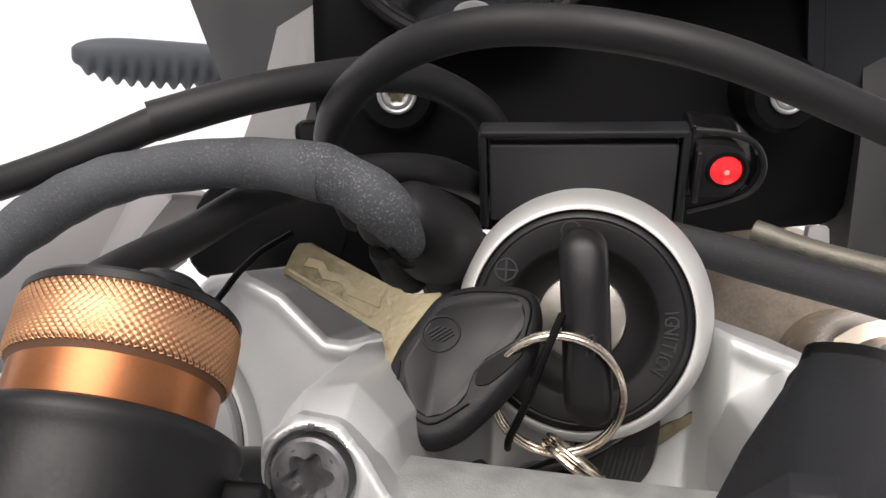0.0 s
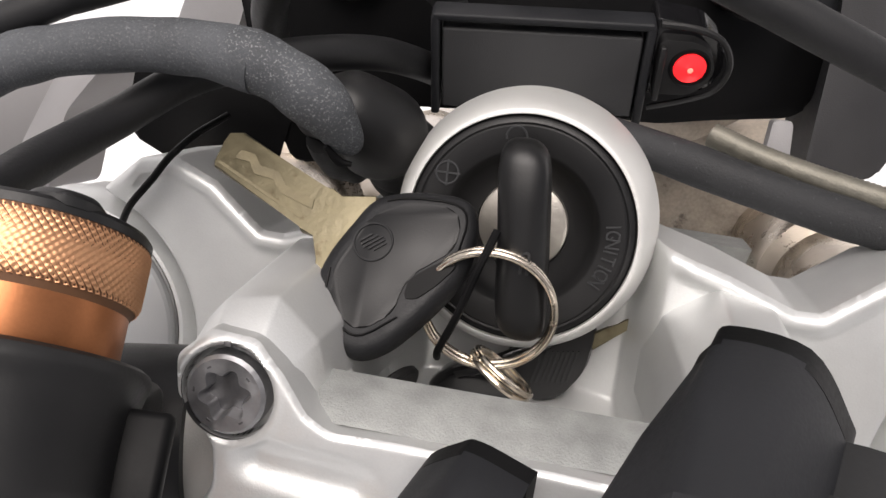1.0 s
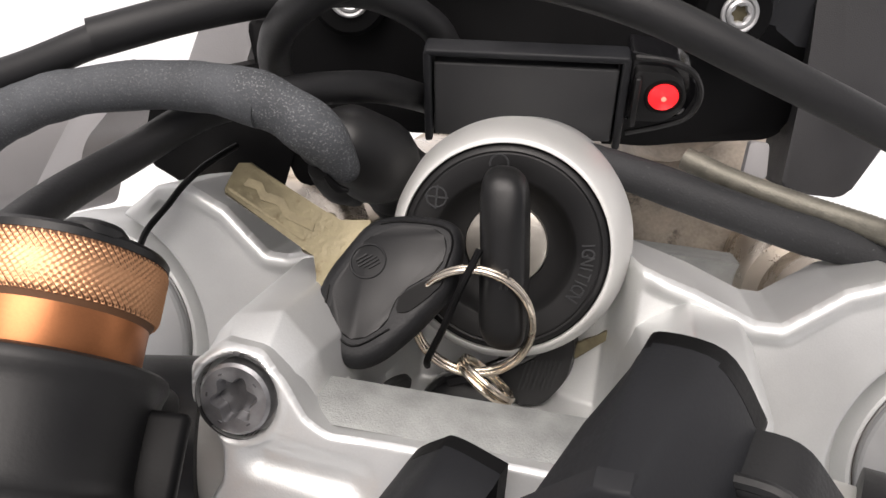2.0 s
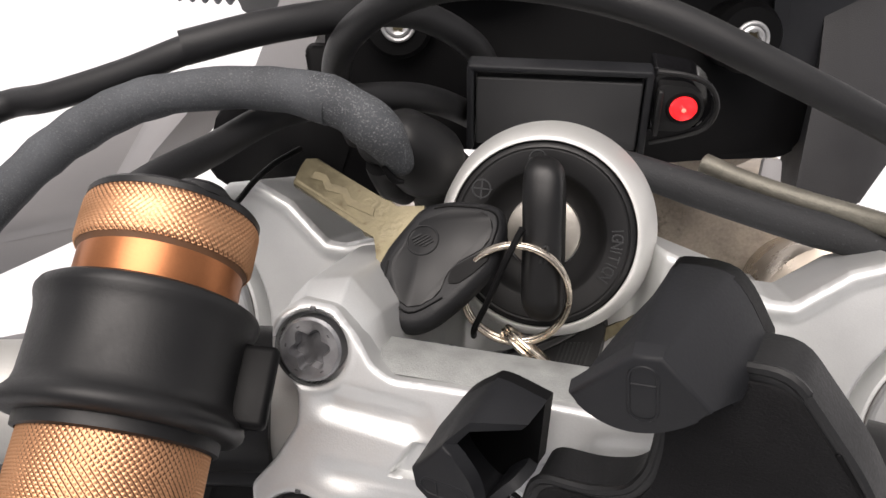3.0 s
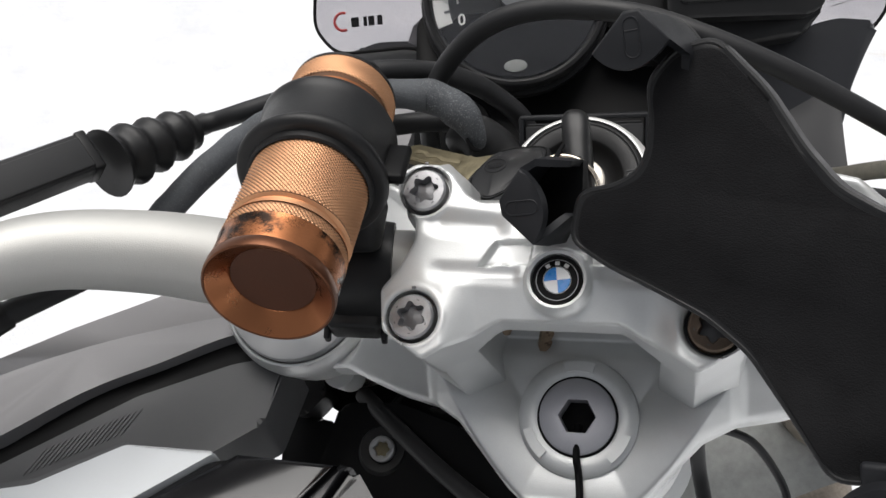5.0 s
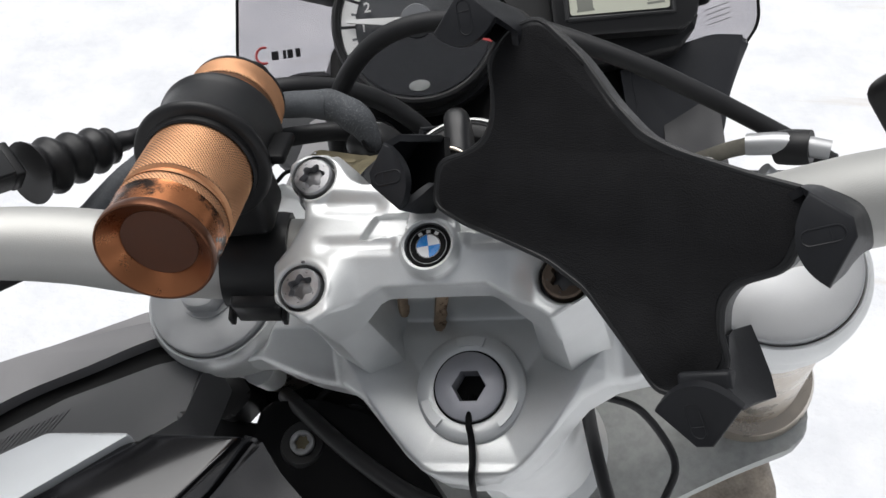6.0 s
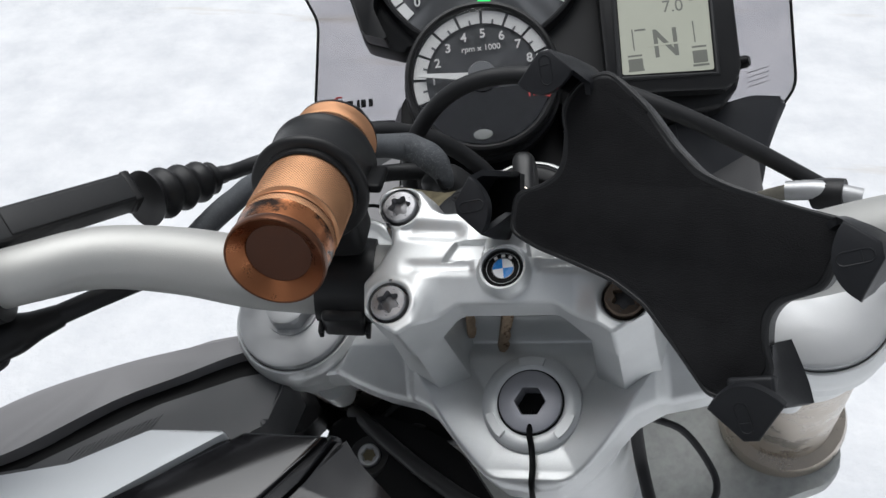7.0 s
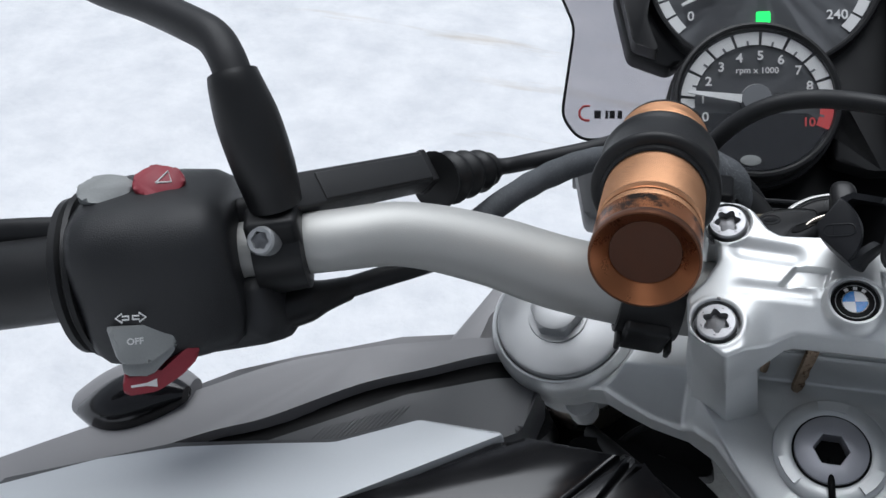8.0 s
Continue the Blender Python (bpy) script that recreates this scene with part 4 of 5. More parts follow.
part("clutch_cable_sheath", tube([(-113, 140.2, 28), (-94, 148.6, 18), (-79, 154.8, 5), (-67.4, 160, -11), (-54.6, 161.5, -31), (-40, 154, -51), (-36, 140, -75)], [5.2, 5.2, 5.2, 5.2, 5.2, 5.2, 5.2], 20, 6), CABLE, bike)
part("lower_cable", tube([(-97, 98, 86), (-101, 104, 60), (-100, 112, 30), (-88, 124, 12), (-68, 131, 0), (-52, 134, -20), (-44, 132, -46), (-40, 128, -80)], 4.8, 16, 6), CABLE, bike, "black cable behind the flashlight")
part("thin_wire", tube([(-88, 113, -8), (-91, 108.5, 4), (-93, 104.6, 10.6), (-96, 101, 11), (-99.5, 96, 11), (-106, 88, 10), (-112, 80, 4)], 1.0, 10, 6), DEEP, bike)
part("right_hose", tube([(14, 119, -32), (30, 116, -31), (52, 111, -28), (76, 106, -24), (100, 102, -22), (130, 94, -14), (160, 84, 4)], [5.4, 5.6, 5.7, 5.7, 5.7, 5.7, 5.7], 20, 6, ripple=0.05), HOSE, bike, "black rubber hose")
braid_path = spline([(44, 122, -42), (58, 117.5, -36), (76, 113.5, -29), (98, 109.5, -19), (114, 104.5, 0), (124.8, 99.5, 14)], 34)
part("braided_hose", tube(braid_path, [3.7 if k % 2 else 3.45 for k in range(len(braid_path))], 18, 1), BRAID, bike, "braided brake hose", 60)
part("hose_fitting", tube([(121, 100.5, 12), (136, 98, 15), (153, 93, 16)], [4.7, 4.9, 4.0], 14, 4), BRUSHED, bike, "silver hose fitting")
part("hose_clamp", tube([(134, 99, 10), (140, 97, 13), (146, 95.5, 15)], [7.2, 7.6, 7.2], 18, 3), RUBBER, bike)
part("hose_spring", tube([(128, 92, 4), (132, 90, 0), (136, 88, -4)], 3.2, 14, 3), BRUSHED, bike)
part("right_cable", tube([(46, 8, -32), (46.3, 4.2, -36), (48, -13.5, -58), (53.5, -39, -68), (62, -70, -90)], 3.4, 14, 5), CABLE, bike)
part("right_wire", tube([(46, 8, -34), (52, 4.2, -40), (69, 0, -50), (81, -13, -62), (85, -25, -66), (79.6, -38.5, -66), (66, -62, -80)], 1.9, 10, 6), CABLE, bike)
part("stem_wire", tube([(0, -3, -6), (0.6, -15.8, 0.6), (1.5, -22, -1.5), (2.4, -31, -1.2), (2.2, -38, -1.5), (2.0, -44, -8), (2, -54, -24), (2, -70, -44)], 1.5, 10, 5), DEEP, bike)

# ---- left controls ----
bar_dir = Vector((-42, -16.6, 10)).normalized()
SW = frame3((-268, -1.5, 126), bar_dir, (0.0, 0.55, 0.83))


sec = []
for h, q in ((-30, 26), (-28, 33), (-22, 36.5), (-8, 38.5), (8, 39), (20, 38.5), (28, 37), (32, 34), (33, 28)):
    ring_ = []
    for k in range(56):
        a = 2 * math.pi * k / 56
        ca, sa = math.cos(a), math.sin(a)
        box_q = q * (abs(ca) ** 3.2 + abs(sa) ** 3.2) ** (-1 / 3.2) * 0.94
        ring_.append(SW @ Vector((box_q * ca, box_q * sa, h)))
    sec.append(ring_)
switch = part("switch_housing", grid_skin(sec), HOUSING, bike, "black switch housing on the left handlebar", 50)
part("grip", lathe([(15, 32), (31, 34.5), (33.5, 37), (33, 40), (29, 42), (20, 43), (18.6, 46), (18.6, 120), (18, 140)], SW, 48), RUBBER, bike, "black rubber handlebar grip")
part("grip_ring", lathe([(32, 31), (35, 31.6), (35.6, 33.5), (33, 35)], SW, 48, None, False), PLASTIC, switch)
part("housing_lower", block((40, 30, 34), frame3((-243, -10, 102), (0.1, -0.5, 0.86), (0.93, 0.34, -0.1)), 8), HOUSING, switch)
FACE = Vector((0.63, -0.33, 0.7))
RIGHT = Vector((0.93, 0.24, -0.27))


def key_frame(p, radial, mix=0.5):
    """A key's seat on the housing, turned part of the way towards the rider."""
    return frame3(p, Vector(radial).lerp(FACE, mix), RIGHT)


KR = key_frame((-264.2, 19.7, 158.8), (0.006, 0.506, 0.863), 0.55)
part("hazard_key", prism(rounded([(-11, -4), (-7, -9), (4, -9), (10, -4), (10, 3), (2, 7), (-8, 4)], 4), -9, 1.8, KR, 1.6), REDKEY, switch, "red hazard light key")
tri_ = [(-1, -3), (5, -2), (3, 3)]
part("key_print", tube([KR @ Vector((x, y, 2.0)) for x, y in tri_ + tri_[:1]], 0.4, 6, 1), DIALWHITE, switch)
KG = key_frame((-282.4, 10.5, 164.2), (0.027, 0.464, 0.885), 0.55)
part("signal_key", prism(rounded([(-12, -4), (-7, -8), (5, -8), (10, -2), (10, 5), (0, 6), (-9, 3)], 4), -9, 1.8, KG, 1.6), GREYKEY, switch, "grey switch key")
KT = key_frame((-264.3, -41.4, 135.4), (0.397, -0.902, 0.168), 0.75)
part("turn_key", prism(rounded([(-9, 6), (11, 7.5), (17, -1), (6, -9), (-5, -8.5)], 2), -10, 3.0, KT, 1.6, 3.0), GREYKEY, switch, "grey turn signal key")
part("turn_key_front", prism(rounded([(-5, -8), (6, -9), (17, -1), (15, -6), (6, -15), (-4, -14)], 1.5), -10, 1.0, KT, 1.2), GREYKEY, switch)
part("key_print", text("OFF", 3.6, KT @ Matrix.Translation((1, 0.5, 3.1)), 0.1, 0.1), DIALWHITE, switch)
part("horn_key", prism(rounded([(-5, -15), (8, -15), (20, -5), (25, -3), (25, -9), (18, -16), (8, -22), (-5, -23)], 2.5), -12, 0.0, KT, 1.6), REDKEY, switch, "dark red horn key")
part("key_print", prism([(-2, -18.5), (4, -18), (8, -16.5), (8, -20), (4, -19.2), (-2, -19.4)], 0.0, 0.25, KT), DIALWHITE, switch)
KA = key_frame((-260.7, -35.7, 146), (0.419, -0.785, 0.457), 0.6)
for s in (-1, 1):
    am = KA @ pose(3.1 * s, 0, 0.6, 0, 0, 0 if s > 0 else 180) @ Matrix.Scale(0.78, 4)
    ar = [(-3.0, -0.9), (0, -0.9), (0, -2.4), (3.2, 0), (0, 2.4), (0, 0.9), (-3.0, 0.9)]
    part("arrow_print", tube([am @ Vector((x, y, 0)) for x, y in ar + ar[:1]], 0.38, 6, 1), DIALWHITE, switch)


# mirror perch and stem
MP = frame3((-226, 15.5, 117), bar_dir, (0.0, 0.3, 0.95))
perch = part("mirror_perch", lathe([(14, -11), (19, -10), (19.5, 0), (19, 10), (14, 11)], MP, 32), PLASTIC, bike, "black mirror perch with a silver screw")
part("perch_block", block((24, 16, 22), MP @ Matrix.Translation((12, -6, 0)), 3), PLASTIC, perch)
pb = frame3((-221.5, 6.5, 138.5), (0.12, -0.45, 0.88))
part("perch_screw", lathe([(3.4, 0.2), (3.6, 2.4), (5.2, 2.6), (6.0, 1.6), (6.2, -12)], pb, 30, lambda a, i: 1 + 0.1 * math.cos(6 * a) if i < 2 else 1.0), BRUSHED, perch, "silver socket screw")
part("screw_floor", lathe([(0.1, 1.0), (3.9, 1.0)], pb, 24), STEEL, perch)
part("lower_switch", tube([(-230, -8, 98), (-222, 2, 92), (-216, 9, 86), (-210, 16, 80)], [8, 9.5, 7, 5.6], 16, 4), PLASTIC, perch)
part("switch_wire", tube([(-212, 14, 82), (-200, 24, 76), (-186, 36, 68), (-181, 50, 52), (-190, 58, 39)], 5.0, 14, 6), CABLE, bike)
part("mirror_boot", tube([(-222, 24, 138), (-224, 33, 152), (-228, 44, 166), (-231, 52, 176), (-233, 57, 180)], [11.0, 12.6, 12.8, 11.2, 10.0], 24, 6), RUBBER, bike, "black rubber boot on the mirror stem")
part("mirror_stem", tube([(-232, 55, 178), (-237, 63, 182), (-246, 72, 184), (-262, 80, 184), (-290, 92, 183), (-330, 108, 180), (-420, 150, 178)], 7.6, 20, 6), CABLE, bike, "black metal mirror stem")

# clutch lever housing and lever
cp = frame3((-209, 56, 105), Vector((-189, 86, 74)) - Vector((-232, 22, 139)), (0.5, 0.0, 0.8))
perch_l = part("clutch_perch", block((13, 17, 84), cp, 1.8), GRAIN, bike, "dark grey clutch lever perch", 25)
part("perch_lid", block((2.0, 13.5, 62), cp @ Matrix.Translation((6.4, 0.5, 8)), 0.8), GRAIN, perch_l)
part("perch_end", block((13.8, 17.8, 5), cp @ Matrix.Translation((0, 0, 40.6)), 1.2), PLASTIC, perch_l)
part("clutch_lever", tube([(-222, 38, 122), (-258, 14, 134), (-300, 2, 142), (-340, -8, 150), (-390, -22, 158)], [6, 7, 7, 7, 6.5], 16, 5, 0.6), PLASTIC, bike, "black clutch lever")
gaiter_pts = [Vector((-187.5, 82, 71)).lerp(Vector((-172, 118.6, 31)), t) for t in np.linspace(0, 1, 33)]
part("cable_bellows", tube(gaiter_pts, [(13.0 - 4.4 * i / 32) * (1 + 0.13 * math.cos(2 * math.pi * i / 7)) if i < 27 else 5.0 for i in range(33)], 24, 2), RUBBER, bike, "ribbed black rubber bellows")

# ---- right end of the handlebar ----
part("right_brake_body", block((34, 26, 30), frame3((178, 86, 70), (0.2, -0.3, 0.93), (1, 0.4, 0.2)), 6), PLASTIC, bike, "black brake reservoir body")

# ---- tank and side fairings ----
TK = frame3((-135, -27.3, 38), (0.0, 0.40, 0.91), (1, 0, 0))


def on_tank(pts):
    return [(x + 135, (y + 27.3) / 0.915) for x, y in pts]


white = on_tank([(-135, -27.3), (-165, -49.5), (-195, -72), (-262, -124), (-400, -190), (-440, -150), (-360, -99), (-320, -77), (-285, -63.5), (-245, -54), (-210, -46.5), (-176, -27.6)])
tank = part("fuel_tank", prism(rounded(on_tank([(-138, -30), (-120, -27), (-90, -28), (-74, -34), (-20, -84), (60, -112), (140, -120), (200, -200), (-260, -220), (-262, -126)]), 4), -70, -2.5, TK, 4), GLOSS, bike, "gloss black fuel tank")
part("tank_panel", prism(rounded(white, 2.5), -9, 0.8, TK, 1.6), WHITEPAINT, tank, "gloss white tank panel")
part("tank_side", prism(on_tank([(-126, -27), (-84, -28), (-112, -70), (-170, -130), (-250, -190), (-262, -126), (-192, -72)]), -12, 1.4, TK, 3), GLOSS, tank)
part("tank_crease", prism(on_tank([(-83, -27.5), (-78, -28.5), (-90, -52), (-130, -110), (-174, -170), (-182, -170), (-132, -100), (-95, -52)]), -12, 1.6, TK, 2.5), GLOSS, tank)
part("tank_top", prism(rounded(on_tank([(-76, -29), (-62, -44), (-20, -78), (40, -104), (90, -120), (120, -200), (-160, -200), (-124, -108), (-86, -52)]), 4), -14, 2.2, TK, 4), GLOSS, tank)


FA = frame3((-174, 37.5, -15), (0.1, 0.3, 0.95), (1, 0, -0.1))


def on_fairing(pts):
    inv = FA.inverted()
    return [(q.x, q.y) for q in (inv @ Vector((x, y, -15 - (0.1 * (x + 174) + 0.3 * (y - 37.5)) / 0.95)) for x, y in pts)]


upper_c = on_fairing([(-150, 42), (-174, 38), (-205, 29), (-235, 18.5), (-275, 0), (-311, -25), (-391, -84), (-460, -140), (-440, -160), (-372, -104), (-300, -52), (-267, -33), (-228, -4), (-196, 13), (-168, 28), (-146, 34)])
upper = [(q.x, q.y) for side_ in (upper_c[:8], upper_c[8:]) for q in spline([(x, y, 0) for x, y in side_], 6)]
fairing = part("side_fairing", prism(upper, -24, 0, FA, 3, 6.0, 4), GREYFAIR, bike, "matt grey side fairing")
part("fairing_groove", prism(on_fairing([(-140, 36), (-168, 29), (-196, 14), (-228, -3), (-267, -32), (-300, -50), (-372, -102), (-360, -108), (-270, -46), (-206, -3), (-165, 16), (-140, 24)]), -34, -7, FA, 2), DEEP, fairing)
lower_f = on_fairing([(-136, 24), (-163, 17), (-204, -2), (-262, -42), (-360, -106), (-380, -140), (-250, -90), (-180, -40), (-140, -10)])
part("fairing_lower", prism(rounded(lower_f, 3), -40, -5, FA, 3), DARKFAIR, fairing, "dark grey textured lower panel")
part("tank_edge", prism(rounded(on_tank([(-178, -24.5), (-212, -43), (-250, -51), (-290, -60), (-365, -95), (-360, -106), (-285, -70), (-208, -52), (-174, -31)]), 2), -14, -2, TK, 1.5), DARKFAIR, tank)
for i in range(16):
    part("grip_rib", block((1.0, 15, 0.35), FA @ Matrix.Translation((-30 - 2.6 * i, -54 - 1.5 * i, -4.7)) @ pose(0, 0, 0, 0, 0, -24), 0), DARKFAIR, fairing)
flank = [(-254, 129, -235), (-303, 104, -200), (-325, 75, -160), (-345, 50, -125), (-364, 22, -88), (-388, 3, -80), (-399, -27, -110), (-284, 52, -200), (-247, 89, -225)]
flank_bm = grid_skin([[Vector(q) + Vector((4, -4, -14)) for q in flank], [Vector(q) for q in flank]])
bmesh.ops.triangulate(flank_bm, faces=[q for q in flank_bm.faces if len(q.verts) > 4])
part("fairing_flank", flank_bm, GREYFAIR, fairing, "matt grey lower flank of the fairing", 60)
hump = []
for t in np.linspace(0, 1, 13):
    c = Vector((-312, -26, 20)).lerp(Vector((-376, -44, 26)), t)
    q = 19 * math.sin(math.pi * (0.08 + 0.84 * t)) + 2
    hump.append([c + Vector((0, q * math.cos(a), 0.85 * q * math.sin(a))) for a in (2 * math.pi * k / 24 for k in range(24))])
part("fairing_hump", grid_skin(hump), GREYFAIR, fairing, "grey hump on the fairing")
# black ellipsoid added over the grey hump to give its dark reflections
face_ = []
for t in np.linspace(0, 1, 13):
    c = Vector((-312, -30, 26)).lerp(Vector((-368, -49, 31)), t)
    q = 17.0 * math.sin(math.pi * (0.06 + 0.88 * t)) + 1
    face_.append([c + Vector((0, q * math.cos(a), 0.85 * q * math.sin(a))) for a in (2 * math.pi * k / 24 for k in range(24))])
part("hump_dark_overlay", grid_skin(face_), GLOSS, fairing, "added black overlay for dark reflections on the hump")

# black bracket, loom and screw beside the headstock
br = part("tank_bracket", prism(rounded([(-165, 10), (-140, -6), (-112, 4), (-80, 10), (-50, -10), (-30, -48), (-40, -90), (-160, -70)], 6), -100, -80, None, 3), DEEP, bike, "black plastic bracket beside the headstock")
part("bracket_cover", prism(rounded([(-126, 6), (-96, 8), (-62, -2), (-46, -14), (-26, -40), (-4, -66), (-20, -100), (-150, -90)], 5), -74, -62, None, 2.5), DEEP, br)
part("bracket_shelf", prism(rounded([(-150, 52), (-66, 50), (-50, 4), (-118, -6), (-150, 10)], 5), -106, -92, None, 2.5), DEEP, br)
part("bracket_ear", prism(rounded([(-176, 26), (-150, 30), (-138, 12), (-150, -2), (-172, 4)], 4), -92, -72, None, 3), PLASTIC, br)
part("bracket_rib", tube([(-112, -4, -78), (-98, 16, -80), (-82, 30, -84)], 2.0, 8, 4), PLASTIC, br)
bs = frame3((-100.8, -15.2, -59.0), (0.1, 0.1, 1))
sc2 = part("bracket_screw", lathe([(3.4, -1.2), (3.8, 0.4), (5.2, 1.0), (6.2, 0.6), (6.4, -4)], bs, 36, lambda a, i: 1 + 0.12 * math.cos(6 * a) if i < 2 else 1.0, False), BRUSHED, br, "silver socket screw")
part("screw_floor", lathe([(0.1, -1.1), (3.9, -1.1)], bs, 20), BRASS, sc2)
part("screw_seat", lathe([(7, -2), (11, -1), (13, -5), (13, -12)], bs, 36, None, False), PLASTIC, sc2)
part("loom_cable", tube([(-118, 12, -70), (-98, -2, -60), (-70, -22, -50), (-40, -40, -42), (-16, -50, -36), (6, -62, -34), (20, -84, -30)], 4.4, 14, 6), CABLE, bike, "black wiring loom")
part("valve_stalk", tube([(-182, 20, -140), (-180.5, 26, -124), (-179, 31, -110)], [4.4, 4.8, 3.8], 12, 3), BEIGE, bike)

# ---- flashlight in its holder ----
TAIL, TIP = Vector((-72.4, 13.7, 135.7)), Vector((-79.8, 98.3, 87.3))
AX = (TIP - TAIL).normalized()
TM = frame3(TAIL, AX, (1, 0, 0))
torch = thing("flashlight", (-76, 60, 112), "knurled copper-coloured metal flashlight in a black holder", "flashlight")


def knurled(h0, h1, r, pitch=1.42, deep=0.82):
    """A sleeve with a diamond knurl cut into it."""
    count = int(round(2 * math.pi * r / pitch))
    seg = count * 4
    rows_ = max(4, int((h1 - h0) / pitch * 4))
    bm = bmesh.new()
    rings = []
    for i in range(rows_ + 1):
        h = h0 + (h1 - h0) * i / rows_
        lip = min(1.0, min(i, rows_ - i) / 3.0)
        ring = []
        for k in range(seg):
            a = 2 * math.pi * k / seg
            p, q = (k / 4 + (h - h0) / pitch) % 1.0, (k / 4 - (h - h0) / pitch) % 1.0
            cut = min(abs(p - 0.5), abs(q - 0.5)) * 2
            rr = r - deep * (1 - min(1.0, cut * 1.6)) - 0.5 * (1 - lip)
            ring.append(bm.verts.new(TM @ Vector((rr * math.cos(a), rr * math.sin(a), h))))
        rings.append(ring)
    for a, c in zip(rings, rings[1:]):
        for k in range(seg):
            j = (k + 1) % seg
            bm.faces.new((a[k], a[j], c[j], c[k]))
    return bm


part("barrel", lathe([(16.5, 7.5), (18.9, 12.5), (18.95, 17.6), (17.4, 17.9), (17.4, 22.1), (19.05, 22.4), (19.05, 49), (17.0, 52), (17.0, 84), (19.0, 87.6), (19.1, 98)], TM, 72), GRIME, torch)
part("knurled_sleeve", knurled(22.0, 49.5, 19.5), COPPER, torch, "diamond-knurled copper sleeve", 80)
part("knurled_band", knurled(13.2, 18.0, 19.4), COPPER, torch, "", 80)
part("groove", lathe([(19.2, 18.0), (18.0, 18.7), (18.0, 21.3), (19.2, 22.0)], TM, 72, None, False), COPPER, torch)
part("smooth_sleeve", lathe([(18.8, 2), (19.2, 4), (19.0, 11.5), (19.4, 13.2)], TM, 72, None, False), COPPERSMOOTH, torch, "worn copper sleeve with dark burnt marks")
part("rim", lathe([(18.8, 4), (19.5, 2.6), (19.5, 0.4), (19.3, -0.6), (18.8, -0.9), (18.4, -0.6)], TM, 96, None, False), RIMBROWN, torch, "dark brown end rim", 45)
part("bevel", lathe([(18.4, -0.6), (18.1, -0.2), (13.0, 4.4), (12.6, 5.0), (12.6, 7)], TM, 96, None, False), COPPERDARK, torch, "bright copper bevel", 45)
# end face: the dark reflection is in the disc's colour
part("end_disc", lathe([(0.1, 4.8), (12.6, 4.8), (12.6, 7)], TM, 64), DISC, torch)
part("knurled_head", knurled(87.0, 98.0, 19.6), COPPER, torch, "diamond-knurled copper head", 80)
part("neck", lathe([(17.2, 76), (18.0, 78), (18.0, 88.2)], TM, 72, None, False), NECK, torch, "dark reddish copper neck")
part("head_cap", lathe([(19.3, 97.8), (19.3, 99.2), (18.6, 100.0), (0.1, 100.3)], TM, 64), RUBBER, torch, "black rubber end cap")
part("cap_button", lathe([(6.8, 99.0), (6.5, 100.6), (5.2, 101.9), (3.2, 102.5), (0.1, 102.7)], TM @ Matrix.Translation((9.5, -8.5, 0)), 32), RUBBER, torch)
for k in range(6):
    part("sleeve_mark", block((0.35, 1.2, 1.5), TM @ pose(0, 0, 0, 0, 0, 5 + 5 * k) @ Matrix.Translation((19.1, 0, 5.5 + (k % 3) * 2.0)), 0), GREYKEY, torch)

holder = thing("flashlight_holder", (-80, 40, 50), "black rubber flashlight holder clamped on the handlebar", "holder")
part("strap", lathe([(19.0, 49.6), (22.5, 49.7), (24.2, 50.2), (25.1, 51.2), (25.3, 52.3), (24.9, 53.5), (24.0, 54.5), (23.2, 55.6), (22.8, 57.5), (22.7, 64), (22.9, 71), (23.4, 73.2), (23.9, 74.4), (24.0, 75.6), (23.5, 76.7), (22.4, 77.4), (19.0, 77.8)], TM, 96, None, False), RUBBER, holder, "wide black rubber strap")
part("inner_strap", lathe([(19.8, 46.8), (20.8, 47.2), (21.0, 51), (20.0, 52)], TM, 72, lambda a, i: 1.0, False), RUBBER, holder)
down = (Vector((-80, 45.6, 47)) - (TAIL + AX * 62)).normalized()
HB = frame3(TAIL + AX * 62 + down * 29, down, AX)
part("saddle", block((24, 30, 26), HB @ Matrix.Translation((0, 0, -4)), 4), PLASTIC, holder)
part("strap_buckle", block((18, 4, 10), TM @ pose(0, 0, 62, 0, 0, 8) @ Matrix.Translation((25.0, 0, 0)) @ pose(0, 0, 0, 0, 90, 0), 1.6), DEEP, holder)

bar_m = frame3((-81, 44.4, 48), (-0.96, -0.05, 0.27), (0, 1, 0))
part("bar_clamp", lathe([(17.4, -13.5), (20.0, -13.2), (20.4, -10), (20.4, 10), (20.0, 13.2), (17.4, 13.5)], bar_m, 40, None, False), PLASTIC, holder)
part("clamp_lug", block((7, 22, 20), bar_m @ Matrix.Translation((-20, 3, 0)), 2), PLASTIC, holder)
for s in (-1, 1):
    part("clamp_rib", block((10, 8, 2.4), bar_m @ Matrix.Translation((-21, 6, 11 * s)), 0.8), PLASTIC, holder)

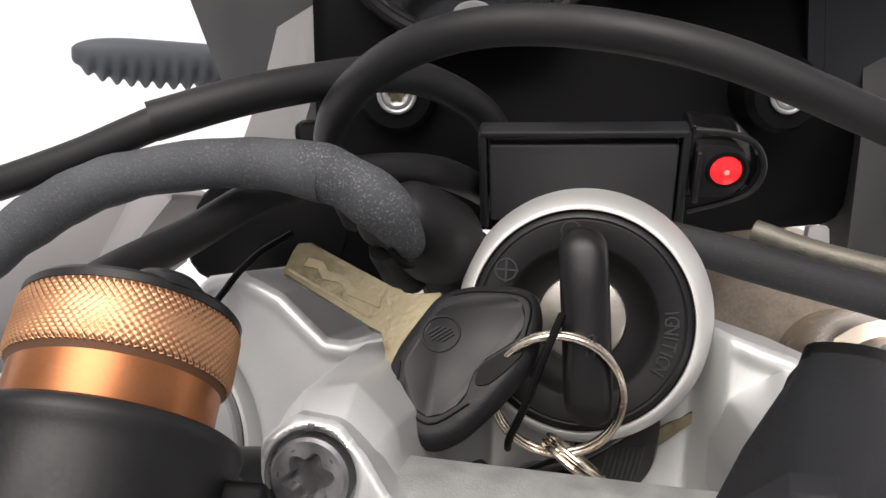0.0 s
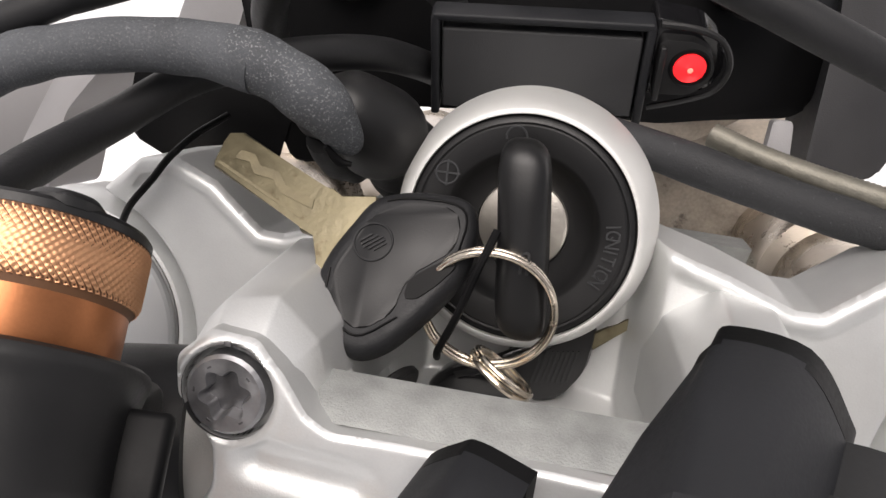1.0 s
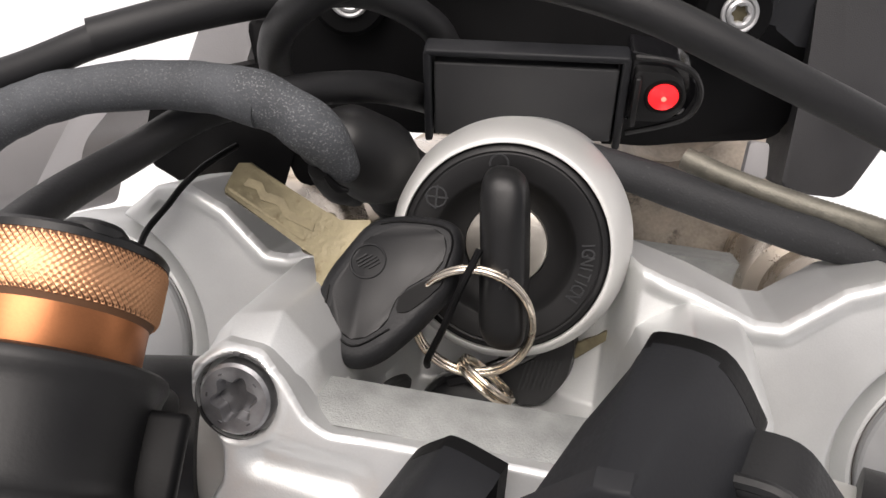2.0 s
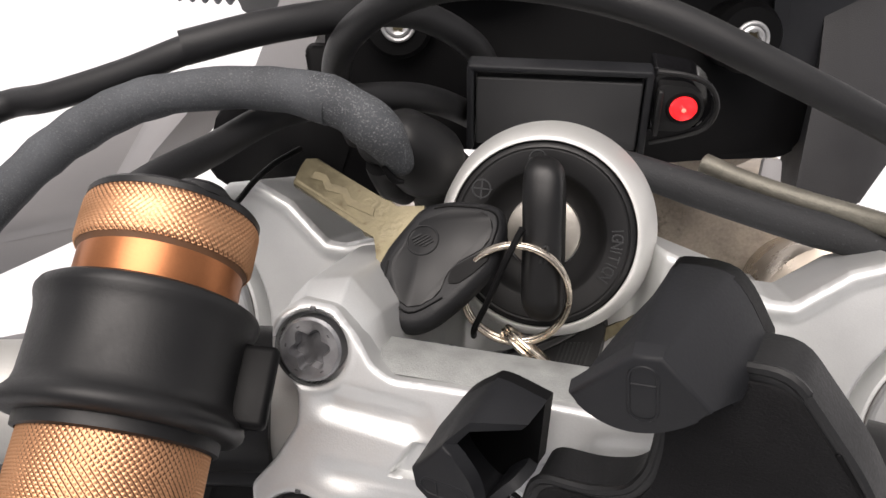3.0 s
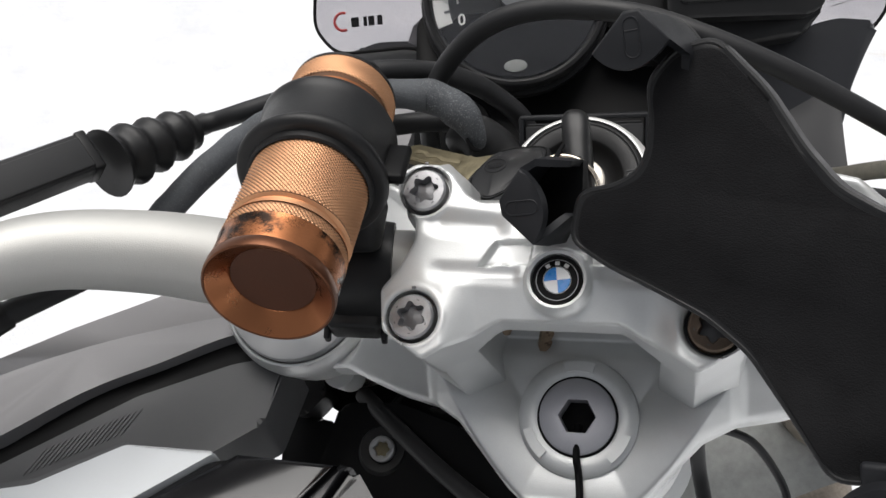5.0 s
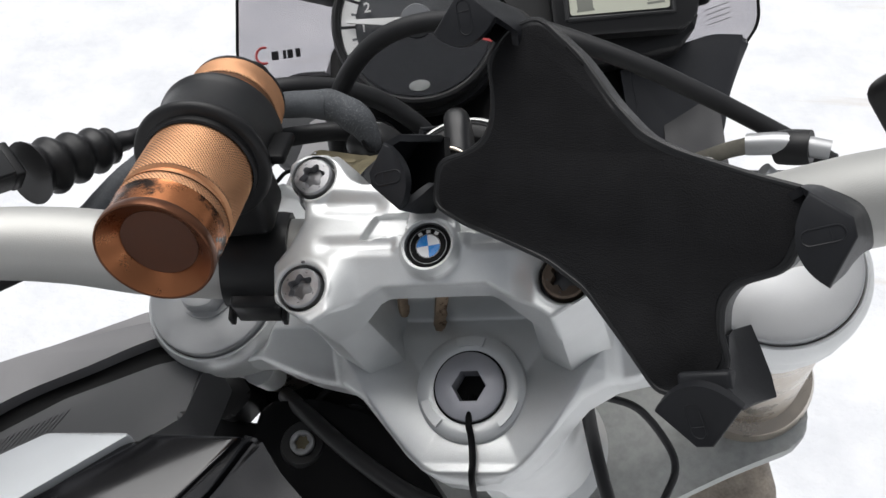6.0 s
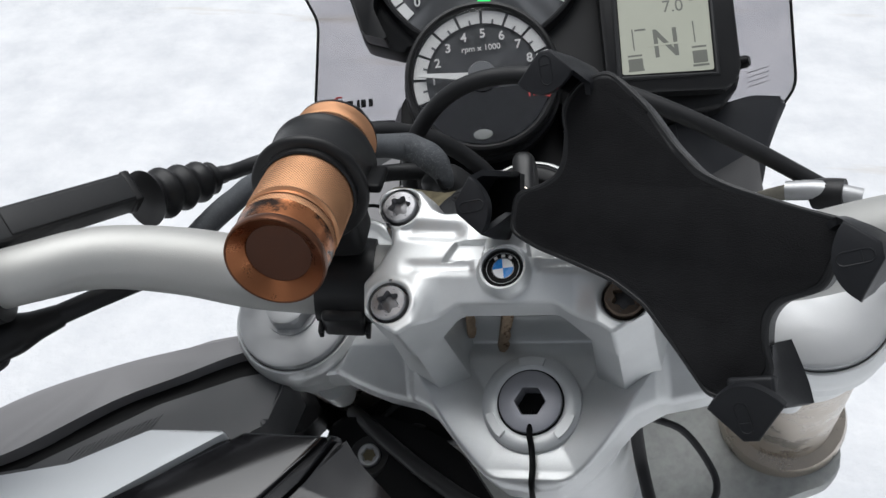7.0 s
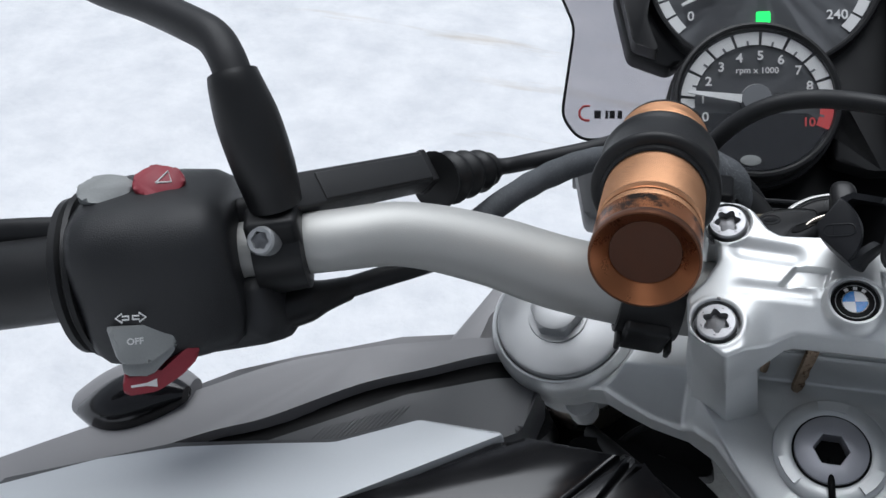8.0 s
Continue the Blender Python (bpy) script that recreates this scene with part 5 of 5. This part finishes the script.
# ---- phone holder ----
PU, PV_, PN = Vector((0.5509, 0.6821, 0.4809)), Vector((0.7750, -0.6319, 0.0083)), Vector((-0.3096, -0.3682, 0.8767))
PM = Matrix((PV_, PU, PN)).transposed().to_4x4()
PM.translation = Vector((62, 25, 115))
phone = thing("phone_holder", (72, 20, 80), "black four-claw phone holder with foam pad, empty", "phone holder")
xs_shape = [(-53.5, 44.5), (-61.5, 36), (-63.0, 24.7), (-55.7, 16.4), (-51.0, 8.1), (-49.9, 0.8), (-53.6, -6.5), (-61.9, -14.9), (-55.7, -28.4), (-42.1, -27.4), (-25.4, -23.7), (-8.8, -20.6), (6.8, -21.1), (26.6, -27.9), (44.4, -34.7), (54.8, -25.3), (56.9, -14.9), (49.6, -8.6), (44.9, -0.3), (45.4, 7.0), (54.8, 18.5), (49.6, 40.4), (32.9, 35.7), (10.0, 30.5), (-2.5, 29.4), (-16.1, 33.1), (-33.8, 40.4)]
outer = rounded(xs_shape, 4, 4)
cxx, cyy = -3.6, 2.8
plate = part("plate", prism(outer, -21, -10.1, PM, 1.2, 0.8, 3), PLATE, phone, "black plastic cross-shaped plate")
part("plate_lip", tube([PM @ Vector((x, y, -11.0)) for x, y in outer + outer[:1]], 1.15, 8, 1), PLATE, plate)
part("lip_slot", block((9.0, 1.2, 1.6), PM @ pose(-35.2, 39.6, -10.4, 0, 0, -16), 0.4), DEEP, plate)
inset = [(x - (x - cxx) / max(1, math.hypot(x - cxx, y - cyy)) * 1.9, y - (y - cyy) / max(1, math.hypot(x - cxx, y - cyy)) * 1.9) for x, y in outer]
part("foam_pad", prism(inset, -11, -9.5, PM, 0.4), FELT, phone, "flat black foam pad")


def claw(apex, one, two, reach=None):
    """A rubber jaw: a quarter-round flap with a blunt corner and a thumb slot, on a flared shell. reach: how far each side runs on before it turns in to the plate, None for a free end."""
    apex, one, two = Vector(apex), Vector(one), Vector(two)
    d1, d2 = one - apex, two - apex
    nrm = d1.cross(d2).normalized()
    if nrm.z < 0:
        d1, d2 = d2, d1
        nrm = -nrm
        reach = reach and reach[::-1]
    fm = frame3(apex, nrm, d1)
    l1, l2 = d1.length, d2.length
    skew = fm.inverted() @ (apex + d2)
    arc = [(l1 * math.cos(a) ** 0.8 + skew.x * math.sin(a) ** 0.8, skew.y * math.sin(a) ** 0.8) for a in np.linspace(0, math.pi / 2, 16)]
    outline = [(l1 * 0.2, 0.0)] + arc + [(skew.x * 0.2, skew.y * 0.2)]
    c = part("claw", prism(outline, -3.0, 0.4, PM @ fm, 0.9, 0.2, 3), CLAW, phone, "folded dark rubber claw", 40)
    half_ = [(3.4 + 2.2 * math.cos(a), 2.2 * math.sin(a)) for a in np.linspace(-math.pi / 2, math.pi / 2, 9)]
    stadium = half_ + [(-x, -y) for x, y in half_] + half_[:1]
    part("claw_slot", tube([PM @ fm @ (Vector((0.42 * l1, 0.42 * l2, 0.35)) + Vector((sx_ * 0.70 - sy_ * 0.71, sx_ * 0.71 + sy_ * 0.70, 0))) for sx_, sy_ in stadium], 0.32, 6, 1), CLAW, c)
    part("slot_line", tube([PM @ fm @ Vector((0.42 * l1 - 1.9 * 0.70 - y * 0.71, 0.42 * l2 - 1.9 * 0.71 + y * 0.70, 0.35)) for y in (-1.9, 1.9)], 0.25, 6, 1), CLAW, c)
    if reach is None:
        return c
    # shell: its rim follows the flap and falls to the plate at both ends, its foot is wider and rounder
    u1, u2 = (Vector((d.x, d.y, 0)).normalized() for d in (d1, d2))
    in1, in2 = (u2 - u1 * u2.dot(u1)).normalized(), (u1 - u2 * u1.dot(u2)).normalized()
    t1, t2 = apex + d1, apex + d2
    low_z = -22.0
    rim_, foot_ = [], []
    for far, tip, u, inn, far_d in ((reach[0], t1, u1, in1, d1), (reach[1], t2, u2, in2, d2)):
        if far is not None:
            r_ = [tip + u * far + inn * (12 - 0.33 * far), tip + u * far * 0.44 + inn * (4.4 - 0.42 * far), tip, apex + far_d * 0.2]
            r_[0].z, r_[1].z = -12.5, min(tip.z - 5.0, -6.0)
            f_ = [r_[0].copy(), r_[1] - inn * 0.4, tip - inn * 1.6, apex + far_d * 0.32 - inn * 2.0]
        else:
            r_ = [tip + inn * 0.8, tip - u * 0.4, tip - far_d * 0.3, apex + far_d * 0.2]
            f_ = [tip - far_d * 0.3 + inn * 0.8, tip - far_d * 0.34, tip - far_d * 0.5 - inn * 0.8, apex + far_d * 0.30 - inn * 2.0]
        for q in f_:
            q.z = low_z
        rim_.append(r_)
        foot_.append(f_)
    rim_, foot_ = rim_[0] + rim_[1][::-1], foot_[0] + foot_[1][::-1]
    foot_s = spline(foot_, 5)
    rim_s = []
    for a, e in zip(rim_, rim_[1:]):
        rim_s += [a.lerp(e, k / 5) for k in range(5)]
    rim_s.append(rim_[-1])
    heart = apex + (d1 + d2) * 0.55
    cols = []
    for a, e in zip(rim_s, foot_s):
        a = a - Vector((0, 0, 0.6))
        belly = a.lerp(e, 0.55) + (a.lerp(e, 0.55) - heart).normalized() * 0.9
        thin = lambda q: q + Vector((heart.x - q.x, heart.y - q.y, 0)).normalized() * 2.4
        cols.append([PM @ q for q in (a, a.lerp(belly, 0.5), belly, belly.lerp(e, 0.6), e, thin(e), thin(belly), thin(a))])
    part("claw_shell", grid_skin(cols), CLAW, c, "", 50)
    # floor of the jaw, coloured near black to give the shade deep inside
    floor_ = [(q.x, q.y) for q in foot_s]
    part("shade_black_claw_foot", prism(floor_, low_z - 3, low_z + 1, PM, 0), DEEP, c)
    return c


claw((-74, 42, 7), (-59.5, 39, 3.5), (-75.4, 24.4, 7.6), (9, None))
claw((-80, -33.5, -1), (-62.4, -35, -1.9), (-79.8, -17.7, -0.8), (0.5, 9))
claw((65.5, 40.5, 2), (49.5, 40.5, 3), (67.6, 21.8, 2.5), (9, None))
# the fourth jaw is open below, with a web that runs back under the plate
bare = claw((67, -38, -1), (48.5, -34.8, 4), (67.6, -18.5, 3.5))
web = []
for top_at, low_at in (((66.8, -20.5, 2.6), (70.2, -20, -25)), ((59.5, -21, -7), (65, -15.5, -26.5)), ((54.5, -15.6, -11.5), (58.5, -11, -27.5)), ((50.3, -9.2, -12), (51.8, -6.6, -28.4))):
    top_at, low_at = Vector(top_at), Vector(low_at)
    mid = top_at.lerp(low_at, 0.5) + Vector((-1.6, -1.2, 0))
    back = Vector((1.2, 1.8, 0))
    web.append([PM @ q for q in (top_at, mid, low_at, low_at + back, mid + back, top_at + back)])
part("claw_web", grid_skin(web), CLAW, bare, "", 50)
part("claw_stem", block((16, 13, 10), PM @ pose(56, -25, -12, 0, 0, 40), 1.5), CLAW, bare)
for s, w in ((PM @ Vector((-2, 4, -24)), 22), (PM @ Vector((-2, 4, -32)), 16)):
    part("mount_body", lathe([(w - 3, -7), (w, -4), (w, 4), (w - 3, 7)], frame3(s, PN), 40), PLASTIC, phone)
foot_p = Vector((92, 45, 52))
top_p = PM @ Vector((-2, 4, -34))
part("mount_arm", tube([top_p, top_p.lerp(foot_p, 0.5) + Vector((0, 0, 2)), foot_p], [11, 9, 10], 20, 5), PLASTIC, phone)
part("mount_clamp", lathe([(17.3, -11), (22, -10.5), (22.5, 0), (22, 10.5), (17.3, 11)], frame3((92, 43.8, 51.5), (0.95, -0.05, 0.28), (0, 1, 0)), 40, None, False), PLASTIC, phone)

# ---- keys ----
KM = Matrix((Vector((0.9102, -0.3124, 0.2721)), Vector((0.4063, 0.8011, -0.4395)), Vector((-0.0806, 0.5106, 0.8560)))).transposed().to_4x4()
KM.translation = Vector((-77.27, 115.53, 13.46))
spare = thing("motorcycle_key", (-30, 90, 30), "black-headed key with a worn brass blade hanging on the ring", "key", "keys on the ring")
head = rounded([(45.2, 0.5), (52, 6.3), (61.8, 10.6), (66.4, 10.8), (70, 6.5), (72.8, -0.5), (73.6, -6.5), (72, -16.6), (68.7, -27), (64.5, -32.4), (57.5, -33.8), (51.5, -30.8), (48, -27.1), (45, -21.6), (44, -15)], 4, 4)
kh = part("key_head", pillow(head, -5.0, 3.6, 3.4, KM, 6), KEYHEAD, spare, "scuffed black plastic key head", 70)
part("head_inlay", prism(rounded([(48.5, -18), (51.8, -24.6), (58.8, -27.6), (62.5, -26.4), (66, -20), (64.6, -15), (64.2, -11), (67.6, -4.5), (69.2, -1), (67, 5.2), (63.2, 7), (54, 3), (48.6, -4)], 2, 3), 3.2, 3.95, KM, 0.5), PLASTIC, kh)
part("head_emblem", torus(4.4, 0.3, KM @ Matrix.Translation((52.6, -9, 4.0)), 32, 6), KEYHEAD, kh)
for k in range(5):
    part("emblem_stroke", block((0.5, 5.2 - abs(k - 2), 0.4), KM @ pose(50.6 + k, -9, 4.05, 0, 0, -28), 0), KEYHEAD, kh)
part("head_line", tube([KM @ Vector(q) for q in ((47.6, -19, 3.7), (51.4, -25.4, 3.8), (58.8, -28.5, 3.8), (63.2, -27.2, 3.8), (67.2, -20, 3.7))], 0.3, 6, 3), DEEP, kh)
part("head_line", tube([KM @ Vector(q) for q in ((49.3, 0.8, 3.6), (54, 4.2, 3.7), (63.4, 8.0, 3.7), (67.8, 6, 3.6), (70.2, -1, 3.6))], 0.3, 6, 3), DEEP, kh)
part("ring_hole", prism(rounded([(66.0, -16), (64.6, -12), (67.2, -6.6), (70.6, -1.8), (71.8, -4.5), (70.6, -9.5), (68.6, -14.6)], 1.2, 3), 2.4, 4.05, KM), DEEP, kh)
blade = [(4.7, -12.4), (3.4, -7), (3.3, -4.3), (6.5, -2.4), (33.8, -3.8), (35.4, -2.6), (38.4, -3.8), (45, 1), (50, -5), (50, -20), (44.7, -23.4), (42.6, -18.6), (38.2, -14.2), (34.5, -15.2), (33.4, -14.2), (5.6, -13.4)]
kb = part("key_blade", prism(blade, -1.3, 1.1, KM, 0.4), BRASS, spare, "worn brass key blade")
part("blade_groove", prism([(9, -6.6), (13, -5.6), (16, -7.4), (21, -6.2), (25, -8.2), (33, -7.4), (34, -9.6), (25, -10.4), (21, -8.6), (16, -9.8), (13, -8), (9, -9)], 1.05, 1.3, KM), KEYGROOVE, kb)
part("blade_groove", prism([(6, -11.4), (33, -12.4), (33, -13), (6, -12.2)], 1.05, 1.25, KM), KEYGROOVE, kb)

ign = thing("ignition_key", (-1, 100, 10), "black rubber-headed key standing in the ignition lock", "key", "keys on the ring")
gm_ = frame3((0, 0, 0), (1, 0, 0), (0, 1, 0))
gh = rounded([(76, 22), (74.5, 30), (78, 35.5), (92, 36.5), (110, 36.5), (118, 35), (121, 29), (118, 20), (109, 15), (92, 14)], 4, 4)
fob = pillow(gh, -6.3, 4.6, 4.6, gm_, 6)
for v in fob.verts:
    v.co.x += (v.co.y - 97) * -0.10
part("key_head", fob, RUBBER, ign, "black rubber key head", 70)
part("key_shank", block((3, 9, 16), Matrix.Translation((0, 101, 9)), 0.4), BRASS, ign)
part("head_mark", tube([(-0.2, 92, 36.7), (-0.2, 96, 36.8), (1.2, 96.5, 36.8), (1.2, 92, 36.7)], 0.4, 6, 3), GRAIN, ign)

RG = frame3((-6.2, 82.3, 34.2), (0.05, -0.26, 0.96), (1, 0, 0))
ring = thing("key_ring", (-5, 83, 35), "worn nickel split key ring with rust spots", "key ring")
part("coil", torus(14.6, 0.85, RG @ Matrix.Translation((0, 0, 0.8)), 72, 12), CHROME, ring)
part("coil", torus(14.5, 0.85, RG @ Matrix.Translation((0, 0, -0.8)), 72, 12), CHROME, ring)
small = thing("small_ring", (-1, 68, 33), "small twisted nickel ring on the key ring", "key ring")
part("coil", torus(7.9, 0.75, frame3((-1.8, 67.2, 33.0), (0.53, 0.81, -0.10), (0.83, -0.55, 0)), 48, 10), CHROME, small)
part("coil", torus(7.8, 0.75, frame3((-1.0, 68.4, 33.2), (0.53, 0.80, -0.16), (0.83, -0.55, 0)), 48, 10), CHROME, small)
tie = thing("cable_tie", (-12, 88, 40), "thin black cable tie hanging on the ring", "cable tie")
part("tail", tube([(-6, 101, 38), (-9, 92, 42), (-12, 82, 42), (-16, 72, 36), (-17, 68, 30)], 0.9, 8, 6), DEEP, tie)

second = thing("plastic_key", (8, 60, -10), "black ribbed key head with a brass blade under the ring", "key", "keys on the ring")
part("key_head", prism(rounded([(-2, 62), (4, 66.5), (17.1, 71.6), (19, 67.4), (17.6, 56.6), (11.4, 47.4), (2, 46.7), (-3, 54)], 3), -14, -7.5, None, 1.4, 1.0, 3), PLASTIC, second, "black ribbed key head")
for k in range(8):
    part("head_rib", block((0.55, 9.5, 0.7), pose(5.0 + 1.35 * k, 56.2 + 0.25 * k, -7.3, 0, 0, -12), 0), GRAIN, second)
part("key_blade", prism([(17.5, 66.4), (22, 69.3), (24.5, 70.4), (27, 72.8), (29.5, 73.6), (32, 76.4), (35, 78.8), (36, 77.6), (34.6, 75.2), (27, 69.4), (19.2, 62.6)], -12, -10, None, 0.3), BRASS, second, "worn brass key blade")
third = thing("black_key", (-13, 50, -8), "glossy black key head lying under the ring", "key", "keys on the ring")
part("key_head", pillow(rounded([(-25, 45.5), (-20, 52.5), (-13, 55.4), (-2, 54.5), (3, 50), (0, 45), (-12, 43)], 3, 4), -12, -3.5, 3.0, Matrix(), 5), GLOSS, third)
part("key_loop", tube([(-16, 52, -4), (-6, 57, -2.5), (4, 63, -3.5), (12, 68.5, -5.5), (17, 70.5, -7.5)], [2.6, 3.0, 3.0, 2.6, 2.0], 16, 5, 0.6), GLOSS, third)

for tip, up, w in (((-16, 27.3, -7.5), (-4.6, 37.4, 20.5), 3.0), ((-30.4, 31.9, 0), (-18.4, 38.0, 20), 2.6)):
    hk = thing("house_key", up, "tarnished brown house key hanging below the clamp", "key", "keys on the ring")
    axis = (Vector(up) - Vector(tip)).normalized()
    km = frame3(tip, (0.45, -0.7, 0.35), axis) if w > 2.8 else frame3(tip, (0.75, -0.45, 0.3), axis)
    part("key_blade", prism([(0, -0.6), (2, -w * 0.8), (5, -w), (7, -w * 0.55), (10, -w), (13, -w * 0.6), (17, -w * 0.9), (22, -w), (30, -w), (30, w), (4, w), (1, w * 0.7)], -0.9, 0.9, km, 0.3), RUSTKEY, hk, "toothed tarnished blade")
    part("key_head", lathe([(0.1, 1.2), (9.2, 1.2), (10, 0.6), (10, -0.6), (9.2, -1.2), (0.1, -1.2)], km @ Matrix.Translation((38, 0, 0)), 32), PLASTIC, hk)
